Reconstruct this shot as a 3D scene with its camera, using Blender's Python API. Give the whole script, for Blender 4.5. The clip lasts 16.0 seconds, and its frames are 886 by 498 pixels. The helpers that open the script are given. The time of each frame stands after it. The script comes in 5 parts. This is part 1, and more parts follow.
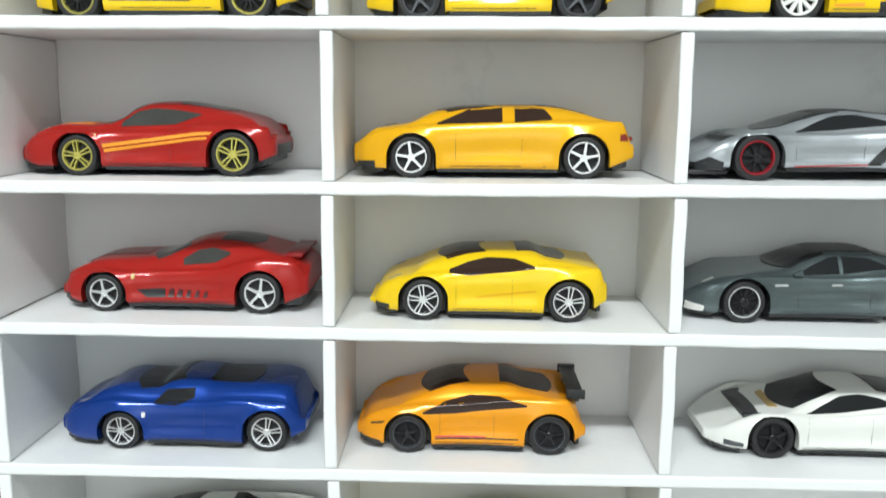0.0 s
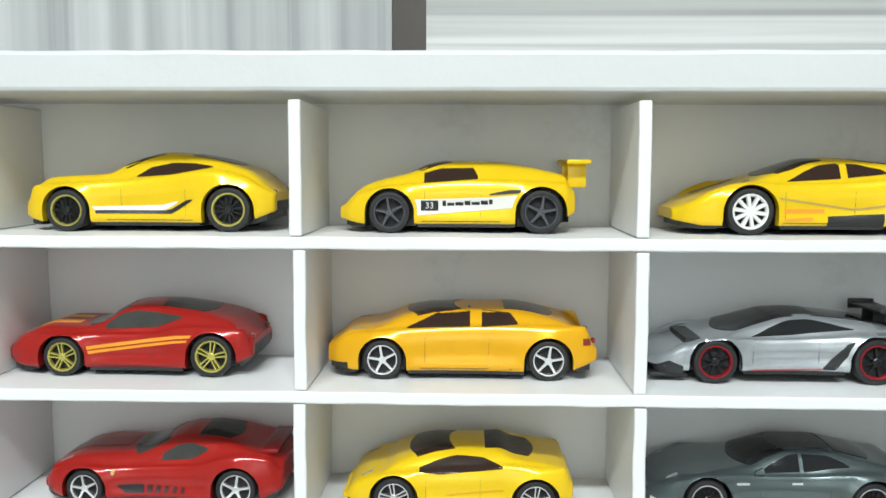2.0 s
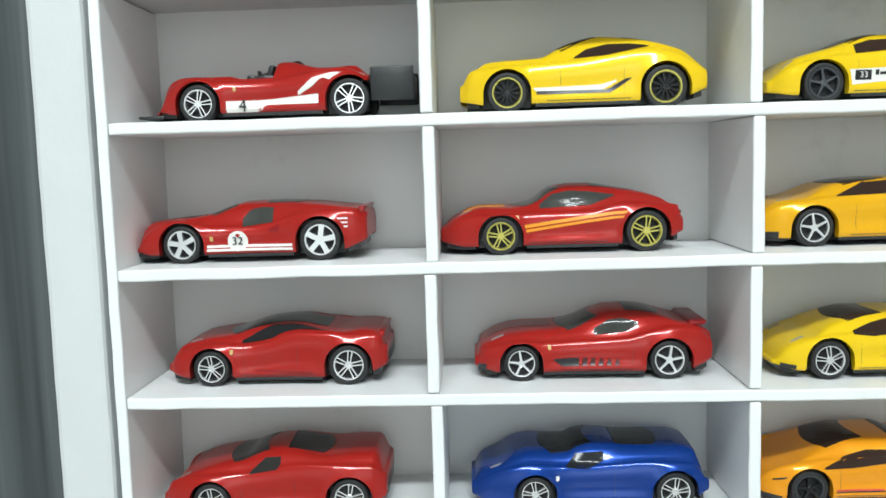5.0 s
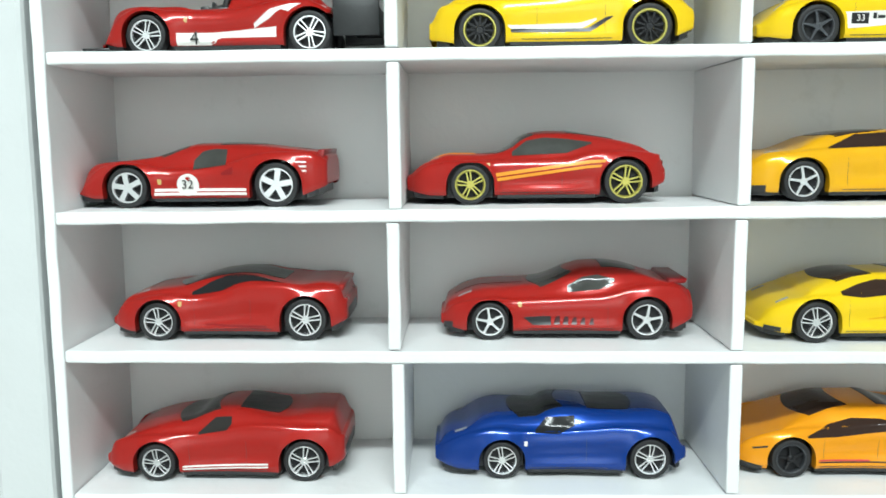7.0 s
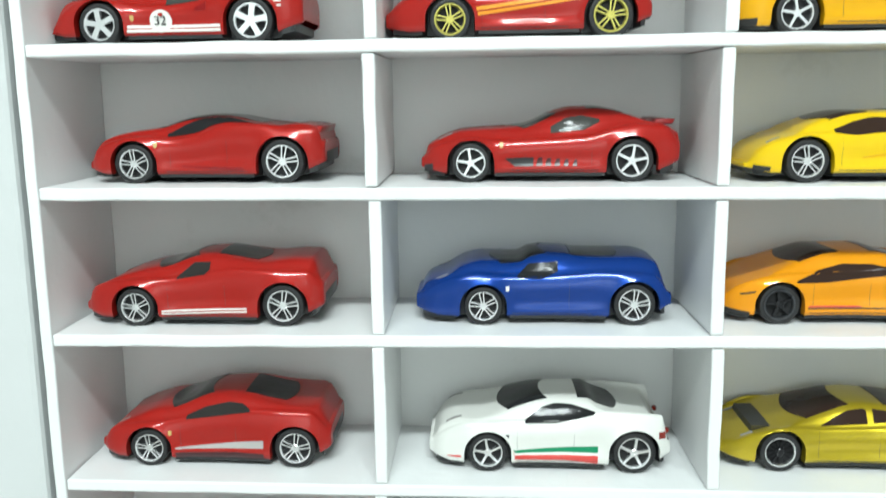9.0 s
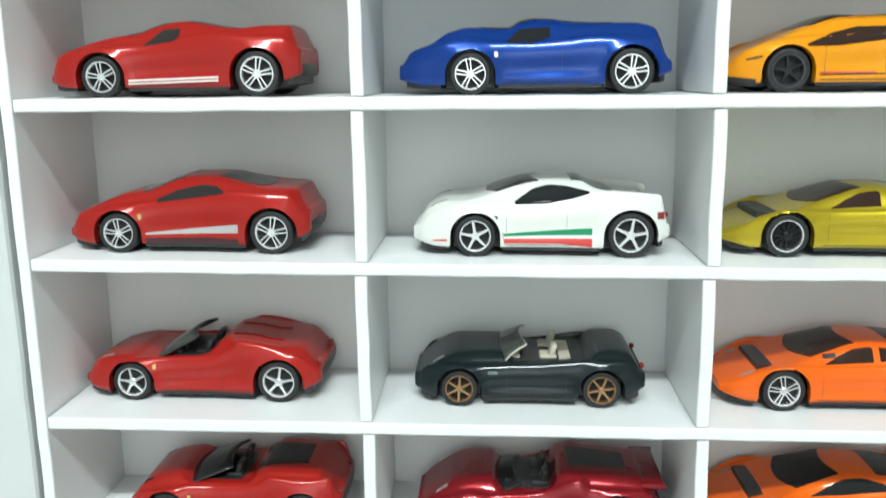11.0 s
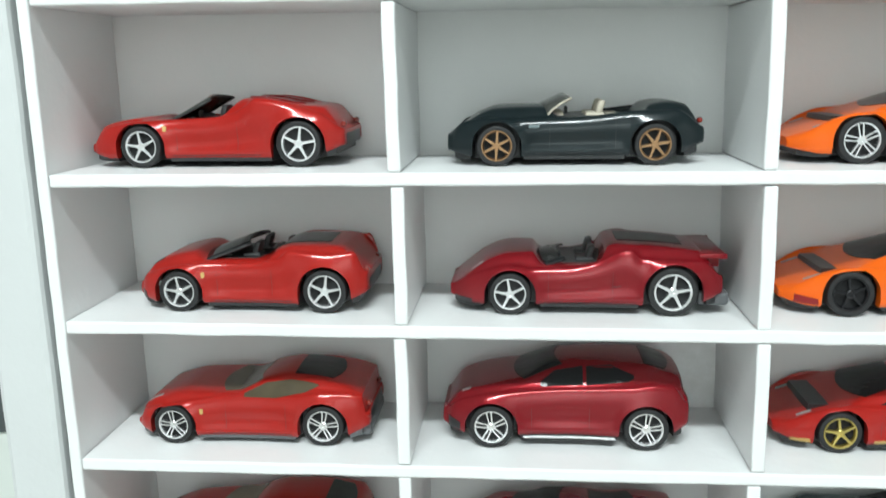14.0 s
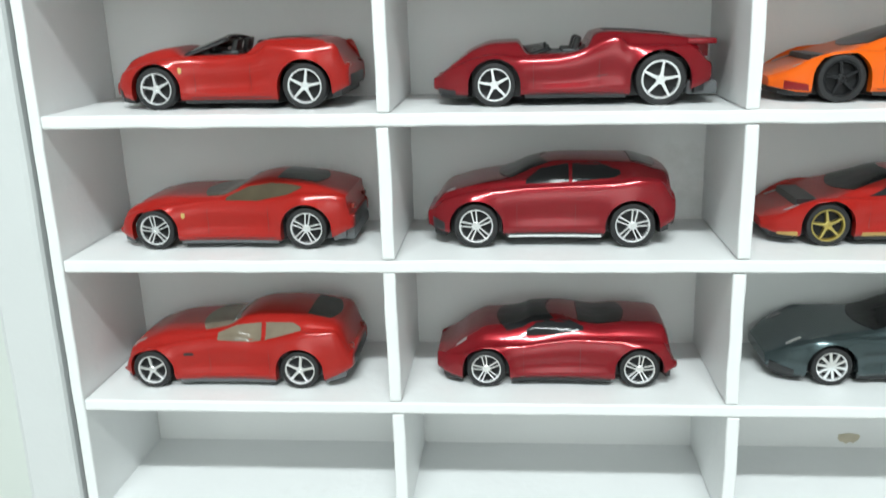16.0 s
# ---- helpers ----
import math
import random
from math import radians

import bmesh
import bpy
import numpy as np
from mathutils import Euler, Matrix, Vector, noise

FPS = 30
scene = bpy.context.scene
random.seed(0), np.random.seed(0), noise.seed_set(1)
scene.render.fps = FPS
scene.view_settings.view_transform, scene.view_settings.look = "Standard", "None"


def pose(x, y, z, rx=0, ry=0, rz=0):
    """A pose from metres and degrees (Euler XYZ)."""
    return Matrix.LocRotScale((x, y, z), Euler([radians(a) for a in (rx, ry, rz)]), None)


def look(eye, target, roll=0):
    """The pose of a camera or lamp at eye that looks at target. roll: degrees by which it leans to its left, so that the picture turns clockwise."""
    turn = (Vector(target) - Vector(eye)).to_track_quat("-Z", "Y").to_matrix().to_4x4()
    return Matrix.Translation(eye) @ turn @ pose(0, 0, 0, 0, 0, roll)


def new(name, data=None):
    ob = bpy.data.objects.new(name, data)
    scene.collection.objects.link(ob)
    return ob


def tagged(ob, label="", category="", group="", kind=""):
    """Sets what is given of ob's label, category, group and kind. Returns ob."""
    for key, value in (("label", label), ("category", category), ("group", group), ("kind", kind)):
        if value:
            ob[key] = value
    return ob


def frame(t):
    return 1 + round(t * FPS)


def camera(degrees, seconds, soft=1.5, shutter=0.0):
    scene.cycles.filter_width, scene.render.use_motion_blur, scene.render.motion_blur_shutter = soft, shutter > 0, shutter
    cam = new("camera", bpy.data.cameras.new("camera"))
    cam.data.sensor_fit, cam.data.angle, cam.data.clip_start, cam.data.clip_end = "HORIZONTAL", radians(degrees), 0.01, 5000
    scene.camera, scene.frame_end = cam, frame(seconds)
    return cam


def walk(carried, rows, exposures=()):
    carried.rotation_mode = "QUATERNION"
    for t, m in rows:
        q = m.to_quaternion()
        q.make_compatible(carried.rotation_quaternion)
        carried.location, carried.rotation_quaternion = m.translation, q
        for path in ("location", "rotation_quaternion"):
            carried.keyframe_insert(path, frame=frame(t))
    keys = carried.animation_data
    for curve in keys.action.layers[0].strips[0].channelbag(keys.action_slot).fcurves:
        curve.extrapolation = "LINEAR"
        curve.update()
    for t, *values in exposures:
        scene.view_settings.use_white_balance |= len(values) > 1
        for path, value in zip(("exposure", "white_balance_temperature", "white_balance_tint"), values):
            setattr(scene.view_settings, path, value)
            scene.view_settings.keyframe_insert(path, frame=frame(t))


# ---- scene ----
cam = camera(54.0, 16.0, shutter=0.5)
PATH = [
    (0, (0.03507, -0.22057, 1.47240), (0.02573, 0.17344, 1.40411), 0.3),
    (0.5, (0.03654, -0.21985, 1.48189), (0.02597, 0.17516, 1.41979), -0.1),
    (1, (0.03864, -0.21906, 1.49528), (0.02973, 0.17639, 1.43575), -0.5),
    (1.5, (0.04025, -0.21933, 1.51109), (0.03289, 0.17693, 1.45702), 0.2),
    (2, (0.04494, -0.22442, 1.51143), (0.03286, 0.17348, 1.47237), 0.2),
    (2.5, (0.03739, -0.22914, 1.51242), (0.02304, 0.16899, 1.47646), 0.7),
    (3, (-0.00608, -0.24079, 1.53158), (-0.03923, 0.15472, 1.48185), 1.7),
    (3.5, (-0.04019, -0.26342, 1.50908), (-0.08043, 0.13368, 1.48281), 3.5),
    (4, (-0.06374, -0.26278, 1.50539), (-0.10140, 0.13262, 1.45805), 2.3),
    (4.2, (-0.07199, -0.25258, 1.49750), (-0.10127, 0.14418, 1.45597), -0.1),
    (6.3, (-0.08034, -0.23101, 1.47410), (-0.08541, 0.16683, 1.43295), -1.7),
    (6.5, (-0.07729, -0.22684, 1.47664), (-0.08628, 0.16980, 1.42568), -1.3),
    (7, (-0.07303, -0.22496, 1.46891), (-0.08075, 0.17186, 1.41917), -0.6),
    (7.5, (-0.06472, -0.22183, 1.46525), (-0.07443, 0.17363, 1.40591), -0.6),
    (8, (-0.06515, -0.21963, 1.44810), (-0.07521, 0.17567, 1.38779), -0.3),
    (8.5, (-0.06298, -0.21994, 1.44285), (-0.07746, 0.17440, 1.37739), -0.4),
    (9, (-0.06211, -0.22398, 1.43687), (-0.07960, 0.16951, 1.36715), -0.8),
    (9.5, (-0.06424, -0.22344, 1.42137), (-0.08560, 0.16832, 1.34349), -0.9),
    (9.7, (-0.06370, -0.22162, 1.41690), (-0.08540, 0.16944, 1.33568), -0.8),
    (11.8, (-0.05342, -0.21842, 1.36070), (-0.07796, 0.17282, 1.28113), -0.9),
    (12, (-0.05420, -0.21765, 1.35705), (-0.08059, 0.17200, 1.27058), -1.0),
    (12.5, (-0.05460, -0.21213, 1.33961), (-0.07907, 0.17599, 1.24599), -0.8),
    (13, (-0.05739, -0.21062, 1.33423), (-0.08606, 0.17702, 1.23979), -0.9),
    (13.5, (-0.05959, -0.21254, 1.32254), (-0.09517, 0.17776, 1.24255), -0.5),
    (14, (-0.05869, -0.21010, 1.31172), (-0.09549, 0.17977, 1.23021), -1.4),
    (14.5, (-0.05761, -0.21306, 1.30099), (-0.08997, 0.17605, 1.21414), -1.7),
    (15, (-0.05482, -0.21281, 1.29003), (-0.09297, 0.17451, 1.19769), -2.2),
    (15.5, (-0.05572, -0.21267, 1.28113), (-0.09363, 0.17287, 1.18154), -2.4),
    (16, (-0.05606, -0.21509, 1.27387), (-0.09112, 0.16817, 1.16487), -1.8),
]
walk(cam, [(t, look(eye, target, roll)) for t, eye, target, roll in PATH],
     [(0, -0.58, 6400, 9), (4.2, -0.68, 6300, 8), (6.3, -0.49, 6200, 4), (9.7, -0.45, 6250, 3), (11.8, -0.40, 6250, 4), (16, -0.37, 6300, 6)])

# ---- light, sky, exposure ----
world = bpy.data.worlds.new("room_world")
scene.world = world
world.use_nodes = True
world.node_tree.nodes["Background"].inputs[0].default_value = (0.75, 0.8, 0.85, 1)
world.node_tree.nodes["Background"].inputs[1].default_value = 0.05


def area_lamp(name, at, target, size_x, size_y, watts, colour):
    data = bpy.data.lights.new(name, "AREA")
    data.shape, data.size, data.size_y, data.energy, data.color = "RECTANGLE", size_x, size_y, watts, colour
    ob = new(name, data)
    ob.matrix_world = look(at, target)
    return ob


area_lamp("ceiling_lamp_light", (-0.05, -1.10, 2.52), (-0.05, -0.3, 1.4), 0.90, 0.09, 37, (0.945, 1.0, 0.995))
# added fill: turned to the south wall so its bounce lifts the compartments
area_lamp("ceiling_lamp_light", (-0.05, -2.30, 2.52), (-0.05, -3.2, 1.2), 1.10, 0.14, 82, (0.945, 1.0, 0.995))


# ---- materials ----
def material(name, colour, rough=0.5, metal=0.0, coat=0.0, var=0.06, scale=60.0, bump=0.0, bump_scale=400.0, trans=0.0, spec=0.5, coat_rough=0.04):
    m = bpy.data.materials.new(name)
    m.use_nodes = True
    nt = m.node_tree
    b = nt.nodes["Principled BSDF"]
    b.inputs["Roughness"].default_value = rough
    b.inputs["Metallic"].default_value = metal
    b.inputs["Coat Weight"].default_value = coat
    b.inputs["Coat Roughness"].default_value = coat_rough
    b.inputs["Transmission Weight"].default_value = trans
    b.inputs["Specular IOR Level"].default_value = spec
    tc = nt.nodes.new("ShaderNodeTexCoord")
    n = nt.nodes.new("ShaderNodeTexNoise")
    n.inputs["Scale"].default_value, n.inputs["Detail"].default_value = scale, 6
    nt.links.new(tc.outputs["Object"], n.inputs["Vector"])
    ramp = nt.nodes.new("ShaderNodeMix")
    ramp.data_type = "RGBA"
    c = Vector(colour)
    ramp.inputs[6].default_value = (*(c * (1 - var)), 1)
    ramp.inputs[7].default_value = (*[min(1, v) for v in c * (1 + var)], 1)
    nt.links.new(n.outputs["Fac"], ramp.inputs[0])
    nt.links.new(ramp.outputs[2], b.inputs["Base Color"])
    if bump:
        n2 = nt.nodes.new("ShaderNodeTexNoise")
        n2.inputs["Scale"].default_value, n2.inputs["Detail"].default_value = bump_scale, 4
        nt.links.new(tc.outputs["Object"], n2.inputs["Vector"])
        bp = nt.nodes.new("ShaderNodeBump")
        bp.inputs["Strength"].default_value, bp.inputs["Distance"].default_value = bump, 0.0006
        nt.links.new(n2.outputs["Fac"], bp.inputs["Height"])
        nt.links.new(bp.outputs[0], b.inputs["Normal"])
    return m


def painted_board(name, colour, rough, dirt):
    """Hand-painted white board: brush streaks, faint yellowing and small grey smudges."""
    m = material(name, colour, rough, var=0.03, scale=35, bump=0.25, bump_scale=260)
    nt = m.node_tree
    b = nt.nodes["Principled BSDF"]
    tc = nt.nodes.new("ShaderNodeTexCoord")
    n = nt.nodes.new("ShaderNodeTexNoise")
    n.inputs["Scale"].default_value, n.inputs["Detail"].default_value, n.inputs["Roughness"].default_value = 14, 8, 0.7
    nt.links.new(tc.outputs["Object"], n.inputs["Vector"])
    r = nt.nodes.new("ShaderNodeValToRGB")
    r.color_ramp.elements[0].position, r.color_ramp.elements[1].position = 0.60, 0.78
    r.color_ramp.elements[1].color = (dirt, dirt, dirt, 1)
    r.color_ramp.elements[0].color = (0, 0, 0, 1)
    nt.links.new(n.outputs["Fac"], r.inputs[0])
    mx = nt.nodes.new("ShaderNodeMix")
    mx.data_type = "RGBA"
    mx.inputs[7].default_value = (0.42, 0.40, 0.34, 1)
    old = b.inputs["Base Color"].links[0].from_socket
    nt.links.new(old, mx.inputs[6])
    nt.links.new(r.outputs[0], mx.inputs[0])
    nt.links.new(mx.outputs[2], b.inputs["Base Color"])
    return m


def wood_laminate(name, light, dark, along, low=0.38, high=0.66):
    """Laminate with streaky printed grain running along z ("z") or x ("x")."""
    m = bpy.data.materials.new(name)
    m.use_nodes = True
    nt = m.node_tree
    b = nt.nodes["Principled BSDF"]
    b.inputs["Roughness"].default_value = 0.42
    tc = nt.nodes.new("ShaderNodeTexCoord")
    mp = nt.nodes.new("ShaderNodeMapping")
    mp.inputs["Scale"].default_value = (130, 130, 2.0) if along == "z" else (2.5, 190, 190)
    nt.links.new(tc.outputs["Object"], mp.inputs[0])
    n = nt.nodes.new("ShaderNodeTexNoise")
    n.inputs["Scale"].default_value, n.inputs["Detail"].default_value, n.inputs["Distortion"].default_value = 1.0, 7, 0.6
    nt.links.new(mp.outputs[0], n.inputs["Vector"])
    mp2 = nt.nodes.new("ShaderNodeMapping")
    mp2.inputs["Scale"].default_value = (14, 14, 1.0) if along == "z" else (1.5, 40, 40)
    nt.links.new(tc.outputs["Object"], mp2.inputs[0])
    n2 = nt.nodes.new("ShaderNodeTexNoise")
    n2.inputs["Scale"].default_value, n2.inputs["Detail"].default_value = 1.0, 3
    nt.links.new(mp2.outputs[0], n2.inputs["Vector"])
    mean = nt.nodes.new("ShaderNodeMath")
    mean.operation = "ADD"
    half = nt.nodes.new("ShaderNodeMath")
    half.operation = "MULTIPLY"
    half.inputs[1].default_value = 0.5
    nt.links.new(n.outputs["Fac"], mean.inputs[0])
    nt.links.new(n2.outputs["Fac"], mean.inputs[1])
    nt.links.new(mean.outputs[0], half.inputs[0])
    r = nt.nodes.new("ShaderNodeValToRGB")
    r.color_ramp.elements[0].position, r.color_ramp.elements[1].position = low, high
    r.color_ramp.elements[0].color, r.color_ramp.elements[1].color = (*dark, 1), (*light, 1)
    nt.links.new(half.outputs[0], r.inputs[0])
    nt.links.new(r.outputs[0], b.inputs["Base Color"])
    return m


def car_paint(name, colour, metal=0.1, rough=0.28):
    m = material(name, colour, rough, metal, coat=0.33, var=0.06, scale=900 if metal > 0.2 else 120, coat_rough=0.11, spec=0.05, bump=0.05, bump_scale=260)
    m.node_tree.nodes["Principled BSDF"].inputs["Coat IOR"].default_value = 1.9
    return m


WHITE = painted_board("white_painted_board", (0.84, 0.85, 0.85), 0.45, 0.35)
# the same white darkened, since the lamps overlight the frame's front faces
DIM_FRAME = painted_board("white_painted_frame", (0.65, 0.67, 0.67), 0.4, 0.4)
BACKING = painted_board("white_backing_board", (0.90, 0.90, 0.89), 0.55, 0.4)
LIGHT_WOOD = wood_laminate("light_grey_wood_laminate", (0.60, 0.61, 0.60), (0.27, 0.28, 0.28), "z")
CROSS_WOOD = wood_laminate("light_grey_cross_grain_laminate", (0.60, 0.60, 0.59), (0.30, 0.30, 0.295), "x", 0.40, 0.58)
DARK_WOOD = wood_laminate("dark_grey_wood_laminate", (0.13, 0.145, 0.145), (0.028, 0.034, 0.036), "z", 0.36, 0.62)
STRIP = material("dark_brown_edge_strip", (0.055, 0.045, 0.038), 0.35, var=0.3, scale=120)
PLASTER = material("plaster", (0.72, 0.73, 0.72), 0.8, var=0.04, scale=5, bump=0.2)
PALE = material("pale_green_white_paint", (0.66, 0.70, 0.66), 0.5, var=0.08, scale=12)
FLOORING = material("floor_tile", (0.45, 0.43, 0.40), 0.4, var=0.1, scale=3)
TYRE = material("black_rubber", (0.012, 0.012, 0.013), 0.55, var=0.2, scale=500)
PLASTIC = material("black_plastic", (0.018, 0.019, 0.02), 0.38, var=0.15, scale=300, bump=0.1, bump_scale=900)
GREY_PLASTIC = material("grey_plastic", (0.10, 0.105, 0.11), 0.45, var=0.1, scale=300)
HOLLOW = material("dark_wheel_hollow", (0.01, 0.01, 0.011), 0.7)
GLASS = material("dark_tinted_window", (0.018, 0.019, 0.02), 0.10, var=0.1, spec=0.22, bump=0.25, bump_scale=140)
SMOKE = material("smoke_tinted_window", (0.030, 0.029, 0.027), 0.08, var=0.1, spec=0.22, bump=0.25, bump_scale=140)
AMBER = material("brown_tinted_window", (0.036, 0.021, 0.016), 0.10, var=0.1, spec=0.22, bump=0.25, bump_scale=140)
CLEAR = material("clear_grey_window", (0.055, 0.057, 0.052), 0.08, var=0.35, scale=220, spec=0.22, bump=0.25, bump_scale=140)
TAN = material("tan_tinted_window", (0.20, 0.165, 0.12), 0.12, var=0.35, scale=160, spec=0.3, bump=0.25, bump_scale=140)
OLIVE = material("olive_tinted_window", (0.085, 0.07, 0.045), 0.12, var=0.3, scale=160, spec=0.3, bump=0.25, bump_scale=140)
CHROME = material("chrome", (0.93, 0.94, 0.95), 0.17, 0.90, coat=0.3, var=0.03)
STEEL = material("grey_steel", (0.40, 0.42, 0.45), 0.28, 0.6, var=0.05)
GUNMETAL = material("gunmetal", (0.10, 0.105, 0.115), 0.32, 0.7, var=0.05)
GOLDRIM = material("gold_rim", (0.62, 0.50, 0.16), 0.28, 0.9, var=0.05)
LIMEGOLD = material("yellow_gold_rim", (0.62, 0.56, 0.14), 0.30, 0.7, var=0.05)
BRONZE = material("bronze_rim", (0.42, 0.25, 0.13), 0.28, 0.85, var=0.05)
WHITERIM = material("white_rim", (0.78, 0.78, 0.76), 0.35, var=0.03)
REDRING = material("red_rim", (0.35, 0.02, 0.03), 0.3, 0.5, var=0.05)
BLACKRIM = material("black_rim", (0.02, 0.02, 0.022), 0.25, 0.4, var=0.05)
RED = car_paint("red_enamel", (0.36, 0.013, 0.009))
DEEPRED = car_paint("deep_red_enamel", (0.25, 0.008, 0.009))
DARKSILL = material("dark_maroon_print", (0.055, 0.010, 0.012), 0.3, var=0.1)
MAROON = car_paint("metallic_maroon_paint", (0.23, 0.006, 0.012), 0.4, 0.26)
YELLOW = car_paint("yellow_enamel", (0.84, 0.56, 0.008))
AMBERYELLOW = car_paint("amber_yellow_paint", (0.78, 0.40, 0.006), 0.15)
ORANGEYELLOW = car_paint("orange_yellow_paint", (0.80, 0.31, 0.006), 0.15)
ORANGE = car_paint("orange_enamel", (0.82, 0.13, 0.006))
GOLD = car_paint("metallic_gold_paint", (0.55, 0.42, 0.02), 0.7, 0.28)
BLUE = car_paint("metallic_blue_paint", (0.004, 0.040, 0.25), 0.35, 0.26)
SILVER = car_paint("silver_paint", (0.50, 0.53, 0.56), 0.75, 0.26)
GREY = car_paint("metallic_grey_paint", (0.12, 0.15, 0.155), 0.75, 0.26)
DARKGREY = car_paint("metallic_dark_grey_paint", (0.06, 0.085, 0.09), 0.75, 0.26)
BLACK = car_paint("black_green_enamel", (0.006, 0.012, 0.014))
WHITECAR = car_paint("white_enamel", (0.78, 0.78, 0.74))
T_WHITE = material("white_print", (0.78, 0.76, 0.72), 0.35, var=0.03)
T_SILVER = material("silver_print", (0.45, 0.43, 0.42), 0.35, 0.2, var=0.03)
T_BLACK = material("black_print", (0.015, 0.015, 0.016), 0.35)
T_ORANGE = material("orange_print", (0.85, 0.32, 0.02), 0.35, var=0.03)
T_GREEN = material("green_print", (0.0, 0.22, 0.09), 0.35, var=0.03)
T_RED = material("red_print", (0.62, 0.06, 0.05), 0.35, var=0.03)
T_YELLOW = material("yellow_badge", (0.55, 0.38, 0.12), 0.35, var=0.03)
T_GOLD = material("gold_print", (0.50, 0.33, 0.10), 0.35, 0.2, var=0.03)
LAMP_CLEAR = material("clear_headlight", (0.30, 0.29, 0.28), 0.3, 0.1, coat=0.0, spec=0.2, var=0.5, scale=900)
LAMP_RED = material("red_taillight", (0.22, 0.015, 0.008), 0.15, coat=1.0)
CREAM = material("cream_interior", (0.55, 0.50, 0.40), 0.6)


for pane in (GLASS, SMOKE, AMBER, CLEAR, TAN, OLIVE):
    pane.node_tree.nodes["Principled BSDF"].inputs["IOR"].default_value = 1.38


# ---- mesh helpers ----
def solid(name, verts, faces, mat, parent=None, label="", smooth=True, sharp=0.6):
    me = bpy.data.meshes.new(name)
    me.from_pydata(verts, [], faces)
    me.materials.append(mat)
    if smooth:
        me.polygons.foreach_set("use_smooth", [True] * len(me.polygons))
        me.set_sharp_from_angle(angle=sharp)
    me.update()
    ob = new(name, me)
    if parent:
        ob.parent = parent
    if label:
        tagged(ob, label)
    return ob


def fix_normals(ob):
    bm = bmesh.new()
    bm.from_mesh(ob.data)
    bmesh.ops.recalc_face_normals(bm, faces=bm.faces)
    bm.to_mesh(ob.data)
    bm.free()
    return ob


def board(name, x0, x1, y0, y1, z0, z1, mat, parent=None, label="", bevel=0.0006, rough=0.0, cuts=0, seed=0):
    """A board with rounded, slightly uneven edges."""
    bm = bmesh.new()
    bmesh.ops.create_cube(bm, size=1)
    for v in bm.verts:
        v.co = Vector(((x0 + x1) / 2 + v.co.x * (x1 - x0), (y0 + y1) / 2 + v.co.y * (y1 - y0), (z0 + z1) / 2 + v.co.z * (z1 - z0)))
    if bevel:
        bmesh.ops.bevel(bm, geom=bm.edges[:], offset=bevel, segments=2, affect="EDGES", profile=0.5)
    if cuts:
        axis = 0 if (x1 - x0) > (z1 - z0) else 2
        lo, hi = (x0, x1) if axis == 0 else (z0, z1)
        for k in range(1, cuts):
            at = [0, 0, 0]
            no = [0, 0, 0]
            at[axis], no[axis] = lo + (hi - lo) * k / cuts, 1
            bmesh.ops.bisect_plane(bm, geom=bm.verts[:] + bm.edges[:] + bm.faces[:], plane_co=at, plane_no=no)
        for v in bm.verts:
            p = v.co * 90 + Vector((seed * 3.1, seed * 7.7, 0))
            v.co += Vector((noise.noise(p), noise.noise(p + Vector((9, 0, 0))) * 0.6, noise.noise(p + Vector((0, 9, 0))))) * rough
    me = bpy.data.meshes.new(name)
    bm.to_mesh(me)
    bm.free()
    me.materials.append(mat)
    ob = new(name, me)
    if parent:
        ob.parent = parent
    if label:
        tagged(ob, label)
    return ob


def plain(name, x0, x1, y0, y1, z0, z1, mat):
    return tagged(board(name, x0, x1, y0, y1, z0, z1, mat, bevel=0), kind="structure")


# ---- room ----
WALL_Y = 0.0500
# floor, ceiling and plaster walls are unseen, added to bounce lamp light
plain("floor", -2.2, 2.2, -3.4, 0.2, -0.1, 0.0, FLOORING)
plain("ceiling", -2.2, 2.2, -3.4, 0.2, 2.6, 2.7, PLASTER)
plain("wall_west", -2.3, -2.2, -3.4, 0.2, 0.0, 2.6, PLASTER)
plain("wall_east", 2.2, 2.3, -3.4, 0.2, 0.0, 2.6, PLASTER)
plain("wall_south", -2.2, 2.2, -3.5, -3.4, 0.0, 2.6, PLASTER)
plain("wall_north", -2.2, 2.2, 0.075, 0.2, 0.0, 2.6, PLASTER)
tagged(plain("wall_panel_1", -2.2, -0.1865, WALL_Y, 0.074, 1.195, 2.6, DARK_WOOD), "dark grey wood-grain laminate wall panel behind the shelf")
tagged(plain("wall_panel_4", -2.2, -0.1865, WALL_Y + 0.001, 0.074, 0.0, 1.195, PALE), "pale greenish white painted wall panel")
tagged(plain("wall_panel_2", -0.1865, 0.0205, WALL_Y, 0.074, 0.0, 2.6, LIGHT_WOOD), "light grey laminate wall panel with upright wood grain")
tagged(plain("trim_1", 0.0205, 0.0312, WALL_Y + 0.001, 0.074, 0.0, 2.6, STRIP), "dark brown strip between two laminate wall panels")
tagged(plain("wall_panel_3", 0.0312, 2.2, WALL_Y, 0.074, 0.0, 2.6, CROSS_WOOD), "light grey laminate wall panel with level wood grain")


def ceiling_lamp(at):
    lamp = tagged(new("ceiling_lamp"), "long white ceiling lamp housing, out of view", "lamp")
    lamp.location = at
    board("frame", -0.60, 0.60, -0.09, 0.09, 0.0, 0.03, PLASTER, lamp, bevel=0.004)
    return lamp


ceiling_lamp((-0.05, -1.10, 2.57))
# housing made up for the added fill light
ceiling_lamp((-0.05, -2.30, 2.57))

